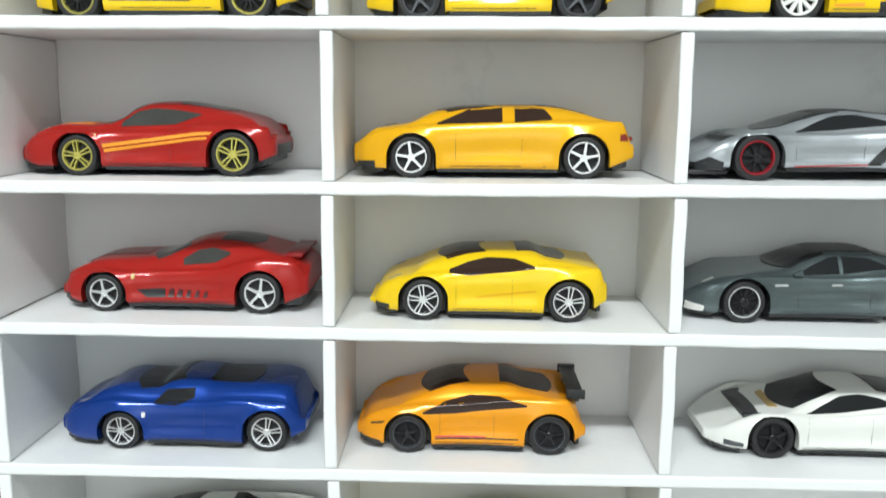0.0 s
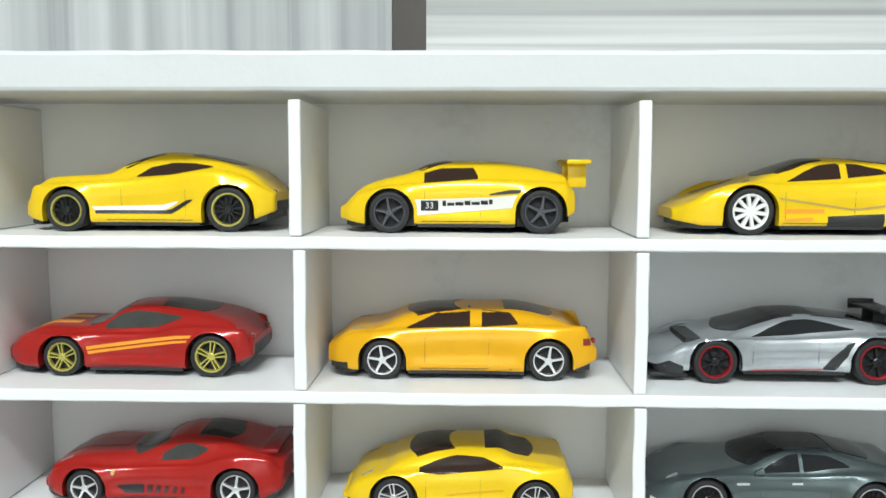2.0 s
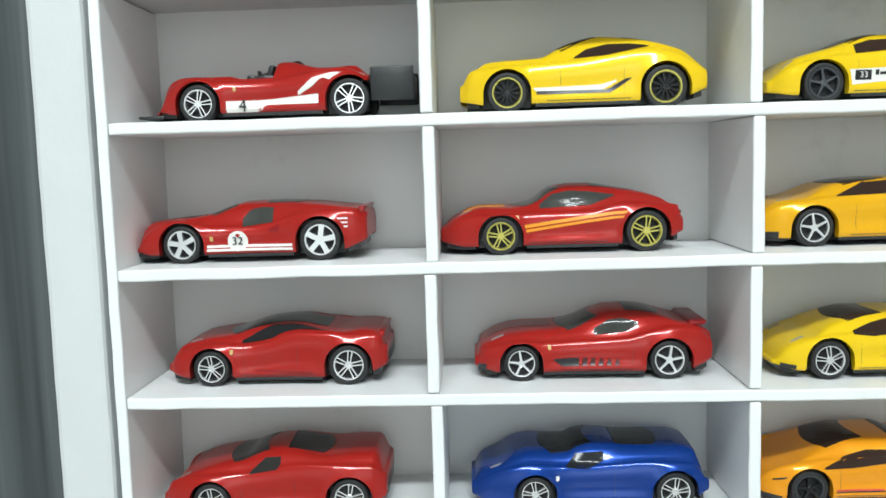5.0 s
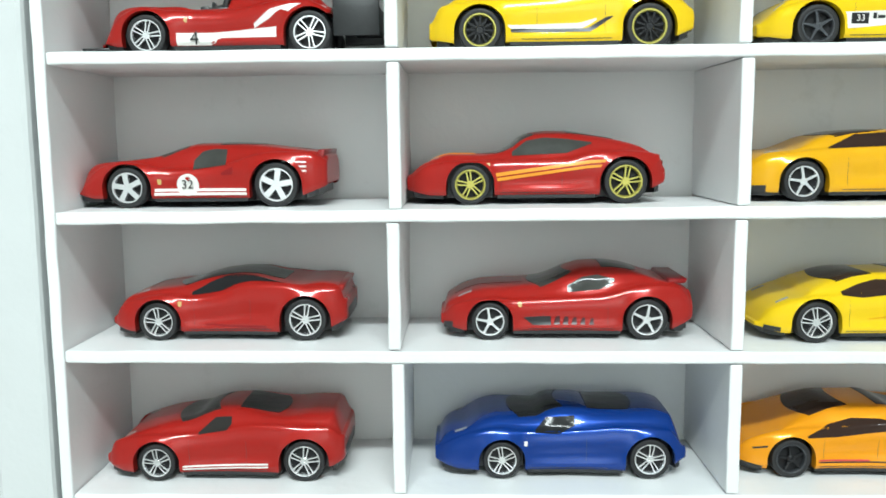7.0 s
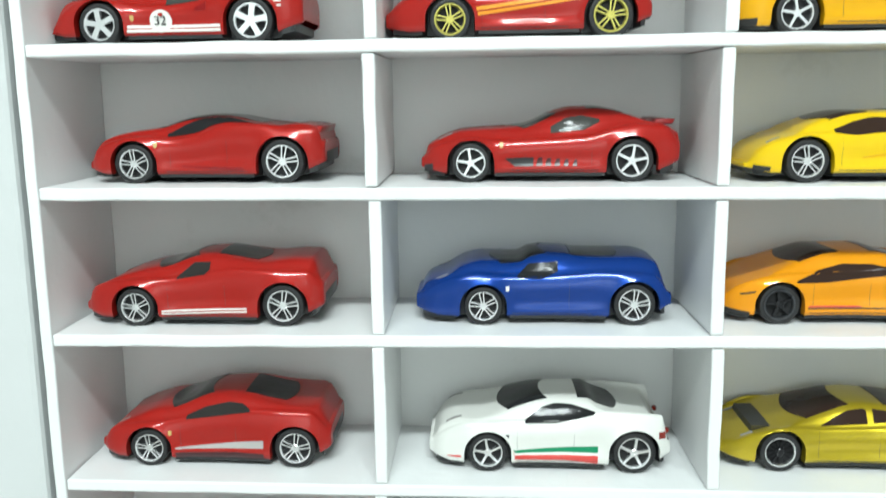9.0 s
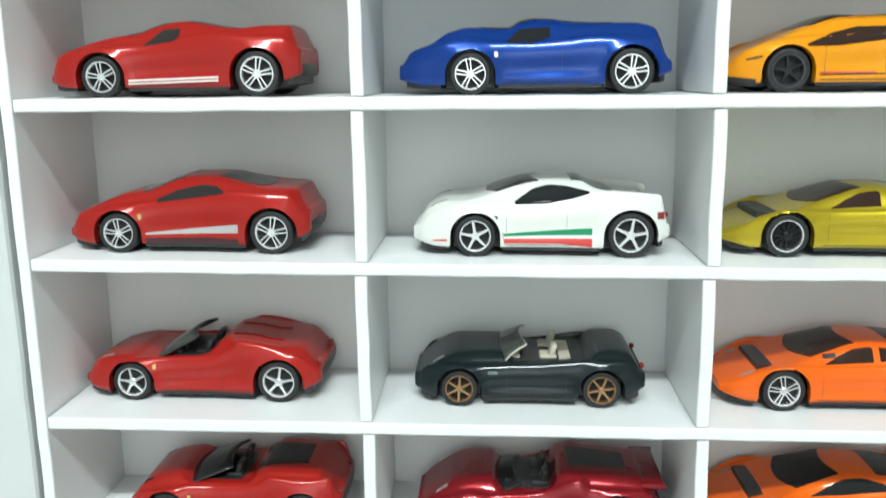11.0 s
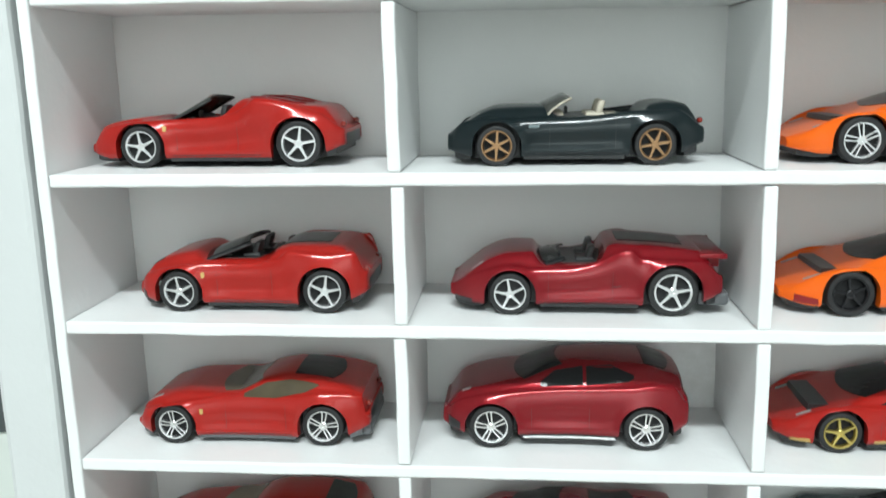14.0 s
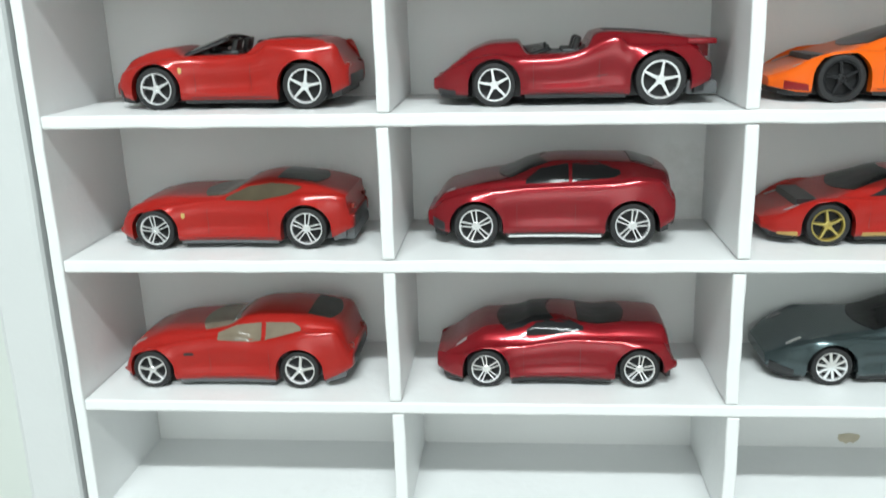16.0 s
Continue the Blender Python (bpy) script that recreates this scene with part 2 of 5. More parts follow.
# ---- display shelf ----
ROW_Z = [1.4923, 1.4511, 1.4134, 1.3737, 1.3310, 1.2868, 1.2478, 1.2095, 1.1690, 1.1330]   # upper faces of the shelf boards
ROW_TILT = [0, 0, -0.007, -0.005, -0.012, -0.008, -0.011, -0.005, 0, 0]   # the hand-made boards sag a little to one end
PITCH = 0.09
LINER_X, RIGHT_X, BACK_Y, TOP_Z = -0.179, 0.272, 0.0450, 1.5295
THICK = 0.0033


def row_z(row, x):
    """Height of a shelf board's upper face."""
    return ROW_Z[row] + ROW_TILT[row] * (x + 0.09)


shelf = tagged(new("display_shelf"), "white hand-painted wooden display shelf with many small compartments", "shelf")
board("back_panel", LINER_X - 0.003, RIGHT_X + 0.003, BACK_Y, BACK_Y + 0.003, 1.10, TOP_Z + 0.008, BACKING, shelf, bevel=0)
board("top_board", LINER_X - 0.003, RIGHT_X + 0.02, -0.002, BACK_Y + 0.003, TOP_Z, TOP_Z + 0.0105, DIM_FRAME, shelf, bevel=0.0012, cuts=60, rough=0.0002)
board("side_post", -0.1990, -0.1834, -0.0015, BACK_Y + 0.003, 0.95, TOP_Z + 0.0095, DIM_FRAME, shelf, bevel=0.0016, cuts=60, rough=0.0003, seed=2)
board("side_liner", -0.1821, LINER_X, 0.0, BACK_Y, 1.116, TOP_Z - 0.0003, WHITE, shelf, bevel=0.0005, cuts=70, rough=0.0002, seed=3)
board("side_post", RIGHT_X + 0.004, RIGHT_X + 0.0175, -0.0015, BACK_Y + 0.003, 0.95, TOP_Z - 0.0005, DIM_FRAME, shelf, bevel=0.0016)
board("side_liner", RIGHT_X, RIGHT_X + 0.003, 0.0, BACK_Y, 1.118, TOP_Z - 0.0003, WHITE, shelf, bevel=0.0005)
for k, z in enumerate(ROW_Z[:-1]):
    plank = board("shelf_board", LINER_X + 0.0002, RIGHT_X - 0.0002, 0.0, BACK_Y, z - THICK, z, WHITE, shelf, bevel=0.0005, cuts=90, rough=0.00022, seed=k + 5)
    for v in plank.data.vertices:
        v.co.z += ROW_TILT[k] * (v.co.x + 0.09)
board("bottom_board", LINER_X - 0.003, RIGHT_X + 0.02, -0.001, BACK_Y + 0.003, 1.1180, ROW_Z[-1], WHITE, shelf, bevel=0.0010, cuts=60, rough=0.0002, seed=31)
for k, z in enumerate(ROW_Z):
    for c in range(4):
        x = -PITCH + c * PITCH + 0.0004 * math.sin(k * 2.3 + c * 5.1)
        top = (TOP_Z - 0.0018) if k == 0 else row_z(k - 1, x) - THICK - 0.0002
        board("divider", x - 0.0017, x + 0.0017, 0.0003, BACK_Y, row_z(k, x) + 0.0002, top, WHITE, shelf, bevel=0.0005, cuts=8, rough=0.00025, seed=k * 7 + c + 40)

# brown paint stain on the backing of an empty compartment
bm = bmesh.new()
ring = [bm.verts.new(((0.0042 + 0.0016 * noise.noise(Vector((math.cos(a) * 2, math.sin(a) * 2, 3)))) * math.cos(a) * 0.8, 0, (0.0018 + 0.001 * noise.noise(Vector((math.cos(a) * 3, math.sin(a) * 3, 8)))) * math.sin(a))) for a in [2 * math.pi * k / 28 for k in range(28)]]
face = bm.faces.new(ring)
extruded = bmesh.ops.extrude_face_region(bm, geom=[face])
for v in [g for g in extruded["geom"] if isinstance(g, bmesh.types.BMVert)]:
    v.co.y -= 0.0002
    v.co.x *= 0.8
    v.co.z *= 0.8
me = bpy.data.meshes.new("stain")
bm.to_mesh(me)
bm.free()
me.materials.append(material("brown_stain", (0.56, 0.50, 0.38), 0.6, var=0.3, scale=300))
stain = new("stain", me)
stain.parent = shelf
stain.location = (0.0480, BACK_Y - 0.0001, 1.1365)


# ---- model cars: shapes in millimetres, nose at x = 0, near side at minus y ----
def curve(points):
    """A smooth curve through (x, value) points, with no overshoot."""
    xs, ys = [p[0] for p in points], [p[1] for p in points]
    d = [(ys[i + 1] - ys[i]) / (xs[i + 1] - xs[i]) for i in range(len(xs) - 1)]
    m = [d[0]] + [0 if d[i - 1] * d[i] <= 0 else 2 * d[i - 1] * d[i] / (d[i - 1] + d[i]) for i in range(1, len(d))] + [d[-1]]

    def value(x):
        if x <= xs[0]:
            return ys[0]
        if x >= xs[-1]:
            return ys[-1]
        i = max(k for k in range(len(xs) - 1) if xs[k] <= x)
        h = xs[i + 1] - xs[i]
        t = (x - xs[i]) / h
        return ((1 + 2 * t) * (1 - t) ** 2 * ys[i] + t * (1 - t) ** 2 * h * m[i] + t * t * (3 - 2 * t) * ys[i + 1] + t * t * (t - 1) * h * m[i + 1])
    return value


def broken(points, x):
    """Straight-line interpolation."""
    if x <= points[0][0]:
        return points[0][1]
    for (a, p), (b, q) in zip(points, points[1:]):
        if x <= b:
            return p + (q - p) * (x - a) / (b - a)
    return points[-1][1]


PLAN = [(0, 0.66), (0.025, 0.80), (0.08, 0.92), (0.18, 0.995), (0.28, 0.985), (0.42, 0.955), (0.55, 0.955), (0.68, 0.99), (0.78, 1.0), (0.90, 0.985), (0.97, 0.95), (1, 0.88)]
FORMS = {
    "wedge": dict(top=[(0, 6.6), (.04, 7.9), (.12, 9.9), (.22, 12.2), (.30, 14.2), (.40, 17.0), (.48, 18.6), (.56, 18.9), (.68, 18.1), (.83, 16.4), (.95, 14.9), (1, 13.2)],
                  side=[(0, 6.2), (.05, 8.2), (.12, 11.0), (.20, 12.7), (.27, 13.0), (.36, 12.6), (.5, 12.8), (.65, 13.4), (.78, 14.2), (.88, 14.0), (.97, 13.2), (1, 12.0)]),
    "mid": dict(top=[(0, 6.6), (.04, 8.0), (.14, 10.6), (.24, 12.2), (.30, 13.2), (.41, 17.2), (.49, 19.1), (.57, 19.4), (.70, 17.9), (.82, 16.0), (.93, 14.8), (.97, 14.6), (1, 12.8)],
                side=[(0, 6.4), (.05, 8.4), (.12, 11.2), (.20, 13.1), (.28, 13.0), (.40, 12.3), (.55, 12.8), (.68, 14.0), (.78, 14.9), (.88, 14.6), (.96, 14.0), (1, 12.4)]),
    "gt": dict(top=[(0, 7.0), (.035, 9.0), (.12, 11.9), (.25, 13.7), (.36, 14.3), (.41, 15.0), (.50, 18.3), (.58, 19.7), (.67, 19.4), (.80, 17.2), (.92, 15.2), (.97, 14.9), (1, 12.8)],
               side=[(0, 6.8), (.04, 8.8), (.11, 11.4), (.19, 13.2), (.28, 13.2), (.42, 12.7), (.58, 13.0), (.70, 14.3), (.80, 14.8), (.90, 14.3), (.97, 13.6), (1, 12.2)]),
    "sedan": dict(top=[(0, 7.2), (.035, 9.4), (.13, 12.3), (.26, 13.9), (.35, 14.6), (.45, 18.0), (.54, 19.5), (.66, 19.5), (.79, 17.4), (.90, 15.4), (.97, 14.8), (1, 12.8)],
                  side=[(0, 7.0), (.04, 9.0), (.11, 11.4), (.19, 13.2), (.28, 13.3), (.42, 13.0), (.58, 13.2), (.70, 13.9), (.80, 14.3), (.90, 14.0), (.97, 13.4), (1, 12.2)]),
}


class Shape:
    """The surface of one car: half sections along its length."""

    def __init__(self, form, fo, wb, ro, half=15.3, rf=5.5, rr=5.8, high=1.07, sill=2.6):
        self.L, self.W, self.sill = fo + wb + ro, half, sill
        self.axles = [(fo, rf), (fo + wb, rr)]
        top, side = curve(form["top"]), curve(form["side"])
        self.top = lambda x: top(x / self.L) * high
        self.side = lambda x: side(x / self.L) * high
        self.plan = curve(PLAN)
        self.gap = 1.15

    def bottom(self, x, arch=True):
        f = x / self.L
        z = self.sill + 2.8 * max(0, (f - 0.90) / 0.10) + 1.1 * max(0, (0.08 - f) / 0.08)
        if arch:
            for xc, r in self.axles:
                ra = r + self.gap
                if abs(x - xc) < ra:
                    z = max(z, r * 0.97 + math.sqrt(ra * ra - (x - xc) ** 2))
        return z

    def section(self, x, arch=True):
        if arch:
            """The plain section with all that lies in the wheel arch cut away."""
            full, cut = self.section(x, False), min(self.bottom(x), self.side(x) - 0.7)
            if cut <= full[0][1] + 0.01:
                return full
            y = self.flank(x, cut)
            return [(0.82 * y, cut), (y, cut)] + [(y, cut) if pz < cut and i < 17 else (py, pz) for i, (py, pz) in enumerate(full[2:], 2)]
        w, zs, zt, zb = self.W * self.plan(x / self.L), self.side(x), self.top(x), self.bottom(x, False)
        g = zt - zs
        yr = w * (0.80 - 0.14 * min(1, max(0, g / 5)))
        w2 = w + sum(0.55 * math.exp(-((x - xc) / (r + 2.5)) ** 2) for xc, r in self.axles)
        h, (xa, ra), (xb, rb) = zs - zb, *self.axles
        door = max(0.0, math.sin(math.pi * min(1, max(0, (x - xa - ra) / (xb - rb - xa - ra))))) ** 0.6
        ctrl = [(0.80 * w, zb), (0.945 * w2, zb), ((0.985 + 0.022 * door) * w2, zb + 0.12 * h), ((0.995 - 0.042 * door) * w2, zb + 0.34 * h), (0.992 * w2, zb + 0.67 * h),
                (0.932 * w2, zs - 0.06 * h), (0.862 * w, zs + 0.04 * g), (yr, zs + 0.80 * g), (0.55 * yr, zs + 0.965 * g), (0, zt)]
        out = [ctrl[0], ctrl[1]]
        for i in range(1, len(ctrl) - 1):
            p0, p1, p2 = ctrl[max(i - 1, 1)], ctrl[i], ctrl[i + 1]
            p3 = ctrl[i + 2] if i + 2 < len(ctrl) else (-ctrl[i][0], ctrl[i][1])
            for t in (1 / 3, 2 / 3, 1):
                q = []
                for a in (0, 1):
                    q.append(0.5 * (2 * p1[a] + (p2[a] - p0[a]) * t + (2 * p0[a] - 5 * p1[a] + 4 * p2[a] - p3[a]) * t * t + (3 * p1[a] - p0[a] - 3 * p2[a] + p3[a]) * t ** 3))
                out.append(tuple(q))
        out[-1] = (0, out[-1][1])
        return out

    def flank(self, x, z):
        """Half width at height z."""
        s = self.section(x, arch=False)[1:]
        for (y0, z0), (y1, z1) in zip(s, s[1:]):
            if z0 <= z <= z1 and z1 > z0:
                return y0 + (y1 - y0) * (z - z0) / (z1 - z0)
        return s[0][0] if z < s[0][1] else max(0.0, s[-4][0])

    def deck(self, x, y):
        """Height at half width y."""
        s = self.section(x)[::-1]
        y = abs(y)
        for (y0, z0), (y1, z1) in zip(s, s[1:]):
            if y0 <= y <= y1 and y1 > y0:
                return z0 + (z1 - z0) * (y - y0) / (y1 - y0)
        return s[-3][1]

    def stations(self):
        xs = {0.0, self.L}
        n = int(self.L / 0.9)
        xs |= {self.L * i / n for i in range(n + 1)}
        for xc, r in self.axles:
            ra = r + self.gap
            xs |= {xc + ra * math.sin(math.pi * (i / 22 - 0.5)) for i in range(23)}
            xs |= {xc - ra - 0.02, xc + ra + 0.02}
        return sorted(x for x in xs if 0 <= x <= self.L)


MM = 0.001


def shell(shape, car, mat):
    """Body shell: lofted sections with open wheel arches."""
    verts, faces, n = [], [], 0
    xs = shape.stations()
    ends = [(-0.9, 0.80), (-0.65, 0.91), (-0.3, 0.97)], [(0.3, 0.97), (0.65, 0.91), (0.9, 0.80)]
    loft = [(d, k, 0.0) for d, k in ends[0]] + [(x, 1.0, x) for x in xs] + [(shape.L + d, k, shape.L) for d, k in ends[1]]
    for x, k, at in loft:
        half = shape.section(at)
        mid = (half[0][1] + half[-1][1]) / 2
        half = [(y * (k + 1) / 2, mid + (z - mid) * k) for y, z in half]
        flared = []
        for y, z in half:
            for xc, r in shape.axles:
                d = math.hypot(x - xc, z - r * 0.97) - r - shape.gap
                if y > 0.7 * shape.W and -0.4 < d < 1.6:
                    y += 0.38 * min(1.0, 1 - d / 1.6)
            flared.append((y, z))
        half = flared
        ring = [(x, -y, z) for y, z in half] + [(x, y, z) for y, z in half[-2::-1]]
        n = len(ring)
        verts += ring
    count = len(verts) // n
    for i in range(count - 1):
        for j in range(n - 1):
            a, b = i * n + j, i * n + j + 1
            faces.append((a, b, b + n, a + n))
    faces.append(tuple(range(n)))
    faces.append(tuple(range((count - 1) * n, count * n))[::-1])
    ob = solid("body", [(v[0] * MM, v[1] * MM, v[2] * MM) for v in verts], faces, mat, car, sharp=0.75)
    return ob


def chassis(shape, car, mat):
    """Plastic base seen below the sills, with room for the wheels."""
    verts, faces = [], []
    xs = [shape.L * i / 60 for i in range(61)]
    for x in xs[1:-1]:
        near = any(abs(x - xc) < r + 1.2 for xc, r in shape.axles)
        w = shape.W * shape.plan(x / shape.L) * (0.62 if near else (0.90 if x < shape.axles[0][0] else 0.945))
        f = x / shape.L
        lo = shape.sill - 0.95 + 1.9 * max(0, (f - 0.90) / 0.10) + 0.5 * max(0, (0.06 - f) / 0.06)
        hi = 11.6 if near else shape.bottom(x, False) + 0.5
        verts += [(x, -w, hi), (x, -w, lo), (x, w, lo), (x, w, hi)]
    m = len(xs) - 2
    for i in range(m - 1):
        for j in range(4):
            a, b = i * 4 + j, i * 4 + (j + 1) % 4
            faces.append((a, a + 4, b + 4, b))
    faces += [(0, 1, 2, 3), (m * 4 - 1, m * 4 - 2, m * 4 - 3, m * 4 - 4)]
    return solid("base", [(a * MM, b * MM, c * MM) for a, b, c in verts], faces, mat, car, smooth=False)


def patch(name, grid, mat, car, label=""):
    """A thin moulded piece from a grid of points; its rim is sunk into the body."""
    rows, cols = len(grid), len(grid[0])
    verts = [p for row in grid for p in row]
    faces = [(i * cols + j, i * cols + j + 1, (i + 1) * cols + j + 1, (i + 1) * cols + j) for i in range(rows - 1) for j in range(cols - 1)]
    return solid(name, [(a * MM, b * MM, c * MM) for a, b, c in verts], faces, mat, car, label)


def side_piece(shape, car, name, lower, upper, mat, label="", window=False, proud=0.16, nx=18, nz=4, sides=(-1, 1)):
    """A piece on the flank between two lines of (share of the length, height). For windows the heights are shares of the cabin's height."""
    x0, x1 = max(lower[0][0], upper[0][0]), min(lower[-1][0], upper[-1][0])
    made = None
    for s in sides:
        grid = []
        for i in range(-1, nx + 2):
            f = x0 + (x1 - x0) * min(max(i, 0), nx) / nx
            x = f * shape.L
            row = []
            for j in range(-1, nz + 2):
                t = min(max(j, 0), nz) / nz
                h = broken(lower, f) * (1 - t) + broken(upper, f) * t
                z = h
                if window:
                    zs, zt = shape.side(x), shape.top(x)
                    z = zs + h * (zt - zs) * 0.86
                for xc, r in shape.axles:
                    edge = r + shape.gap + 0.15
                    if abs(x - xc) < edge:
                        z = max(z, r * 0.97 + math.sqrt(edge * edge - (x - xc) ** 2))
                rim = i in (-1, nx + 1) or j in (-1, nz + 1)
                off = -0.25 if rim else proud
                row.append((x, s * (shape.flank(x, z) + off), z + (off * 0.35 if window else 0)))
            grid.append(row)
        made = patch(name, grid, mat, car, label)
    return made


def top_piece(shape, car, name, x0, x1, half0, half1, mat, label="", bow0=0.0, bow1=0.0, proud=0.16, nx=14, ny=14, centre=0.0):
    """A piece on the hood, screen, roof or deck, from x0 to x1 (shares of the length); half0 and half1 are half widths as shares of the car's half width."""
    grid = []
    for i in range(-1, nx + 2):
        u = min(max(i, 0), nx) / nx
        row = []
        for j in range(-1, ny + 2):
            v = 2 * min(max(j, 0), ny) / ny - 1
            f = x0 + bow0 * v * v + (x1 + bow1 * v * v - x0 - bow0 * v * v) * u
            x = f * shape.L
            y = (v * (half0 + (half1 - half0) * u) + centre) * shape.W
            rim = i in (-1, nx + 1) or j in (-1, ny + 1)
            row.append((x, y, shape.deck(x, y) + (-0.25 if rim else proud)))
        grid.append(row)
    return patch(name, grid, mat, car, label)


def lump(name, x0, x1, y0, y1, z0, z1, mat, car, label="", bevel=0.5, shear=0.0):
    """A small rounded block in millimetres; shear moves its top backwards."""
    bm = bmesh.new()
    bmesh.ops.create_cube(bm, size=1)
    for v in bm.verts:
        up = v.co.z + 0.5
        v.co = Vector(((x0 + x1) / 2 + v.co.x * (x1 - x0) + shear * up, (y0 + y1) / 2 + v.co.y * (y1 - y0), (z0 + z1) / 2 + v.co.z * (z1 - z0))) * MM
    bmesh.ops.bevel(bm, geom=bm.edges[:], offset=bevel * MM, segments=2, affect="EDGES", profile=0.5)
    me = bpy.data.meshes.new(name)
    bm.to_mesh(me)
    bm.free()
    me.materials.append(mat)
    me.polygons.foreach_set("use_smooth", [True] * len(me.polygons))
    me.set_sharp_from_angle(angle=0.7)
    ob = new(name, me)
    ob.parent = car
    if label:
        tagged(ob, label)
    return ob


def lathe(profile, seg=36):
    """Rings about the y axis from (y, radius) points."""
    verts, faces = [], []
    for y, r in profile:
        for k in range(seg):
            a = 2 * math.pi * k / seg
            verts.append((r * math.sin(a) * MM, y * MM, r * math.cos(a) * MM))
    for i in range(len(profile) - 1):
        for k in range(seg):
            a, b = i * seg + k, i * seg + (k + 1) % seg
            faces.append((a, b, b + seg, a + seg))
    return verts, faces


def bar(verts, faces, a, b, wa, wb, y0, y1):
    """Adds a tapered spoke in the wheel's plane from point a to point b."""
    ax, az = a
    bx, bz = b
    d = math.hypot(bx - ax, bz - az)
    nx, nz = -(bz - az) / d, (bx - ax) / d
    k = len(verts)
    for (px, pz, w) in ((ax, az, wa), (bx, bz, wb)):
        for y, sw in ((y0, 0.75), (y1, 1.0)):
            for s in (-1, 1):
                verts.append(((px + nx * s * w * sw / 2) * MM, y * MM, (pz + nz * s * w * sw / 2) * MM))
    faces += [(k, k + 1, k + 5, k + 4), (k + 2, k + 6, k + 7, k + 3), (k, k + 4, k + 6, k + 2), (k + 1, k + 3, k + 7, k + 5), (k, k + 2, k + 3, k + 1), (k + 4, k + 5, k + 7, k + 6)]


WHEELS = {}


def wheel_meshes(style, r, mat, ring, width=4.2):
    key = (style, r, mat.name, ring.name)
    if key in WHEELS:
        return WHEELS[key]
    rim = r * 0.76
    tyre = lathe([(width, rim * 0.9), (width, r * 0.93), (width - 0.5, r), (0.55, r), (0.12, r * 0.955), (0.0, r * 0.89), (0.10, rim * 1.02), (0.45, rim * 0.97), (1.6, rim * 0.95)])
    well = lathe([(width, rim * 0.95), (1.7, rim * 0.95), (1.7, 0.01)])
    verts, faces = lathe([(1.2, rim * 0.84), (0.25, rim * 0.88), (0.02, rim * 0.93), (0.02, rim * 0.985), (0.3, rim * 1.02)])
    spokes, sf = [], []

    def polar(rad, ang):
        return rad * math.sin(ang), rad * math.cos(ang)
    turn = 0.35
    n = {"split": 5, "five": 5, "six": 6, "ten": 10, "ring": 8, "star": 5, "holes": 5, "mesh": 12}[style]
    for k in range(n):
        a = turn + 2 * math.pi * k / n
        if style == "split":
            for s in (-1, 1):
                bar(spokes, sf, polar(rim * 0.20, a + s * 0.45), polar(rim * 0.92, a + s * 0.15), rim * 0.11, rim * 0.105, 0.12, 1.0)
        elif style == "star":
            bar(spokes, sf, polar(rim * 0.15, a), polar(rim * 0.90, a), rim * 0.24, rim * 0.19, 0.12, 1.0)
        elif style == "holes":
            bar(spokes, sf, polar(rim * 0.15, a), polar(rim * 0.92, a), rim * 0.42, rim * 0.46, 0.10, 1.0)
        elif style == "ten":
            bar(spokes, sf, polar(rim * 0.2, a), polar(rim * 0.90, a), rim * 0.22, rim * 0.24, 0.12, 1.0)
        elif style in ("ring", "mesh"):
            bar(spokes, sf, polar(rim * 0.15, a), polar(rim * 0.86, a), rim * 0.13, rim * 0.10, 0.35, 1.0)
        else:
            bar(spokes, sf, polar(rim * 0.15, a), polar(rim * 0.90, a), rim * 0.24, rim * 0.15, 0.15, 1.0)
    hub = lathe([(1.2, rim * 0.26), (0.25, rim * 0.25), (0.05, rim * 0.19), (0.05, rim * 0.08), (0.22, rim * 0.07), (0.22, 0.01)], 20)

    def joined(*sets):
        v, f = [], []
        for sv, sfc in sets:
            k = len(v)
            v += sv
            f += [tuple(i + k for i in face) for face in sfc]
        return v, f
    out = []
    for name, (v, f), m, smooth in (("tyre", tyre, TYRE, True), ("wheel", well, HOLLOW, True), ("rim", (verts, faces), ring, True), ("spokes", joined((spokes, sf), hub), mat, False)):
        me = bpy.data.meshes.new(name)
        me.from_pydata(v, [], f)
        me.materials.append(m)
        if smooth:
            me.polygons.foreach_set("use_smooth", [True] * len(me.polygons))
            me.set_sharp_from_angle(angle=0.6)
        bm = bmesh.new()
        bm.from_mesh(me)
        bmesh.ops.recalc_face_normals(bm, faces=bm.faces)
        bm.to_mesh(me)
        bm.free()
        out.append(me)
    WHEELS[key] = out
    return out


def add_wheels(shape, car, style, mat, ring=None):
    ring = ring or mat
    for k, (xc, r) in enumerate(shape.axles):
        tyre, well, rim, spokes = wheel_meshes(style, r, mat, ring)
        for s in (-1, 1):
            w = new("wheel", well)
            w.parent = car
            w.matrix_basis = pose(xc * MM, s * (shape.W - 0.25) * MM, r * MM, 0, 17 * k + 31 * len(car.name), 0 if s < 0 else 180)
            for part_name, me in (("tyre", tyre), ("rim", rim), ("spokes", spokes)):
                p = new(part_name, me)
                p.parent = w


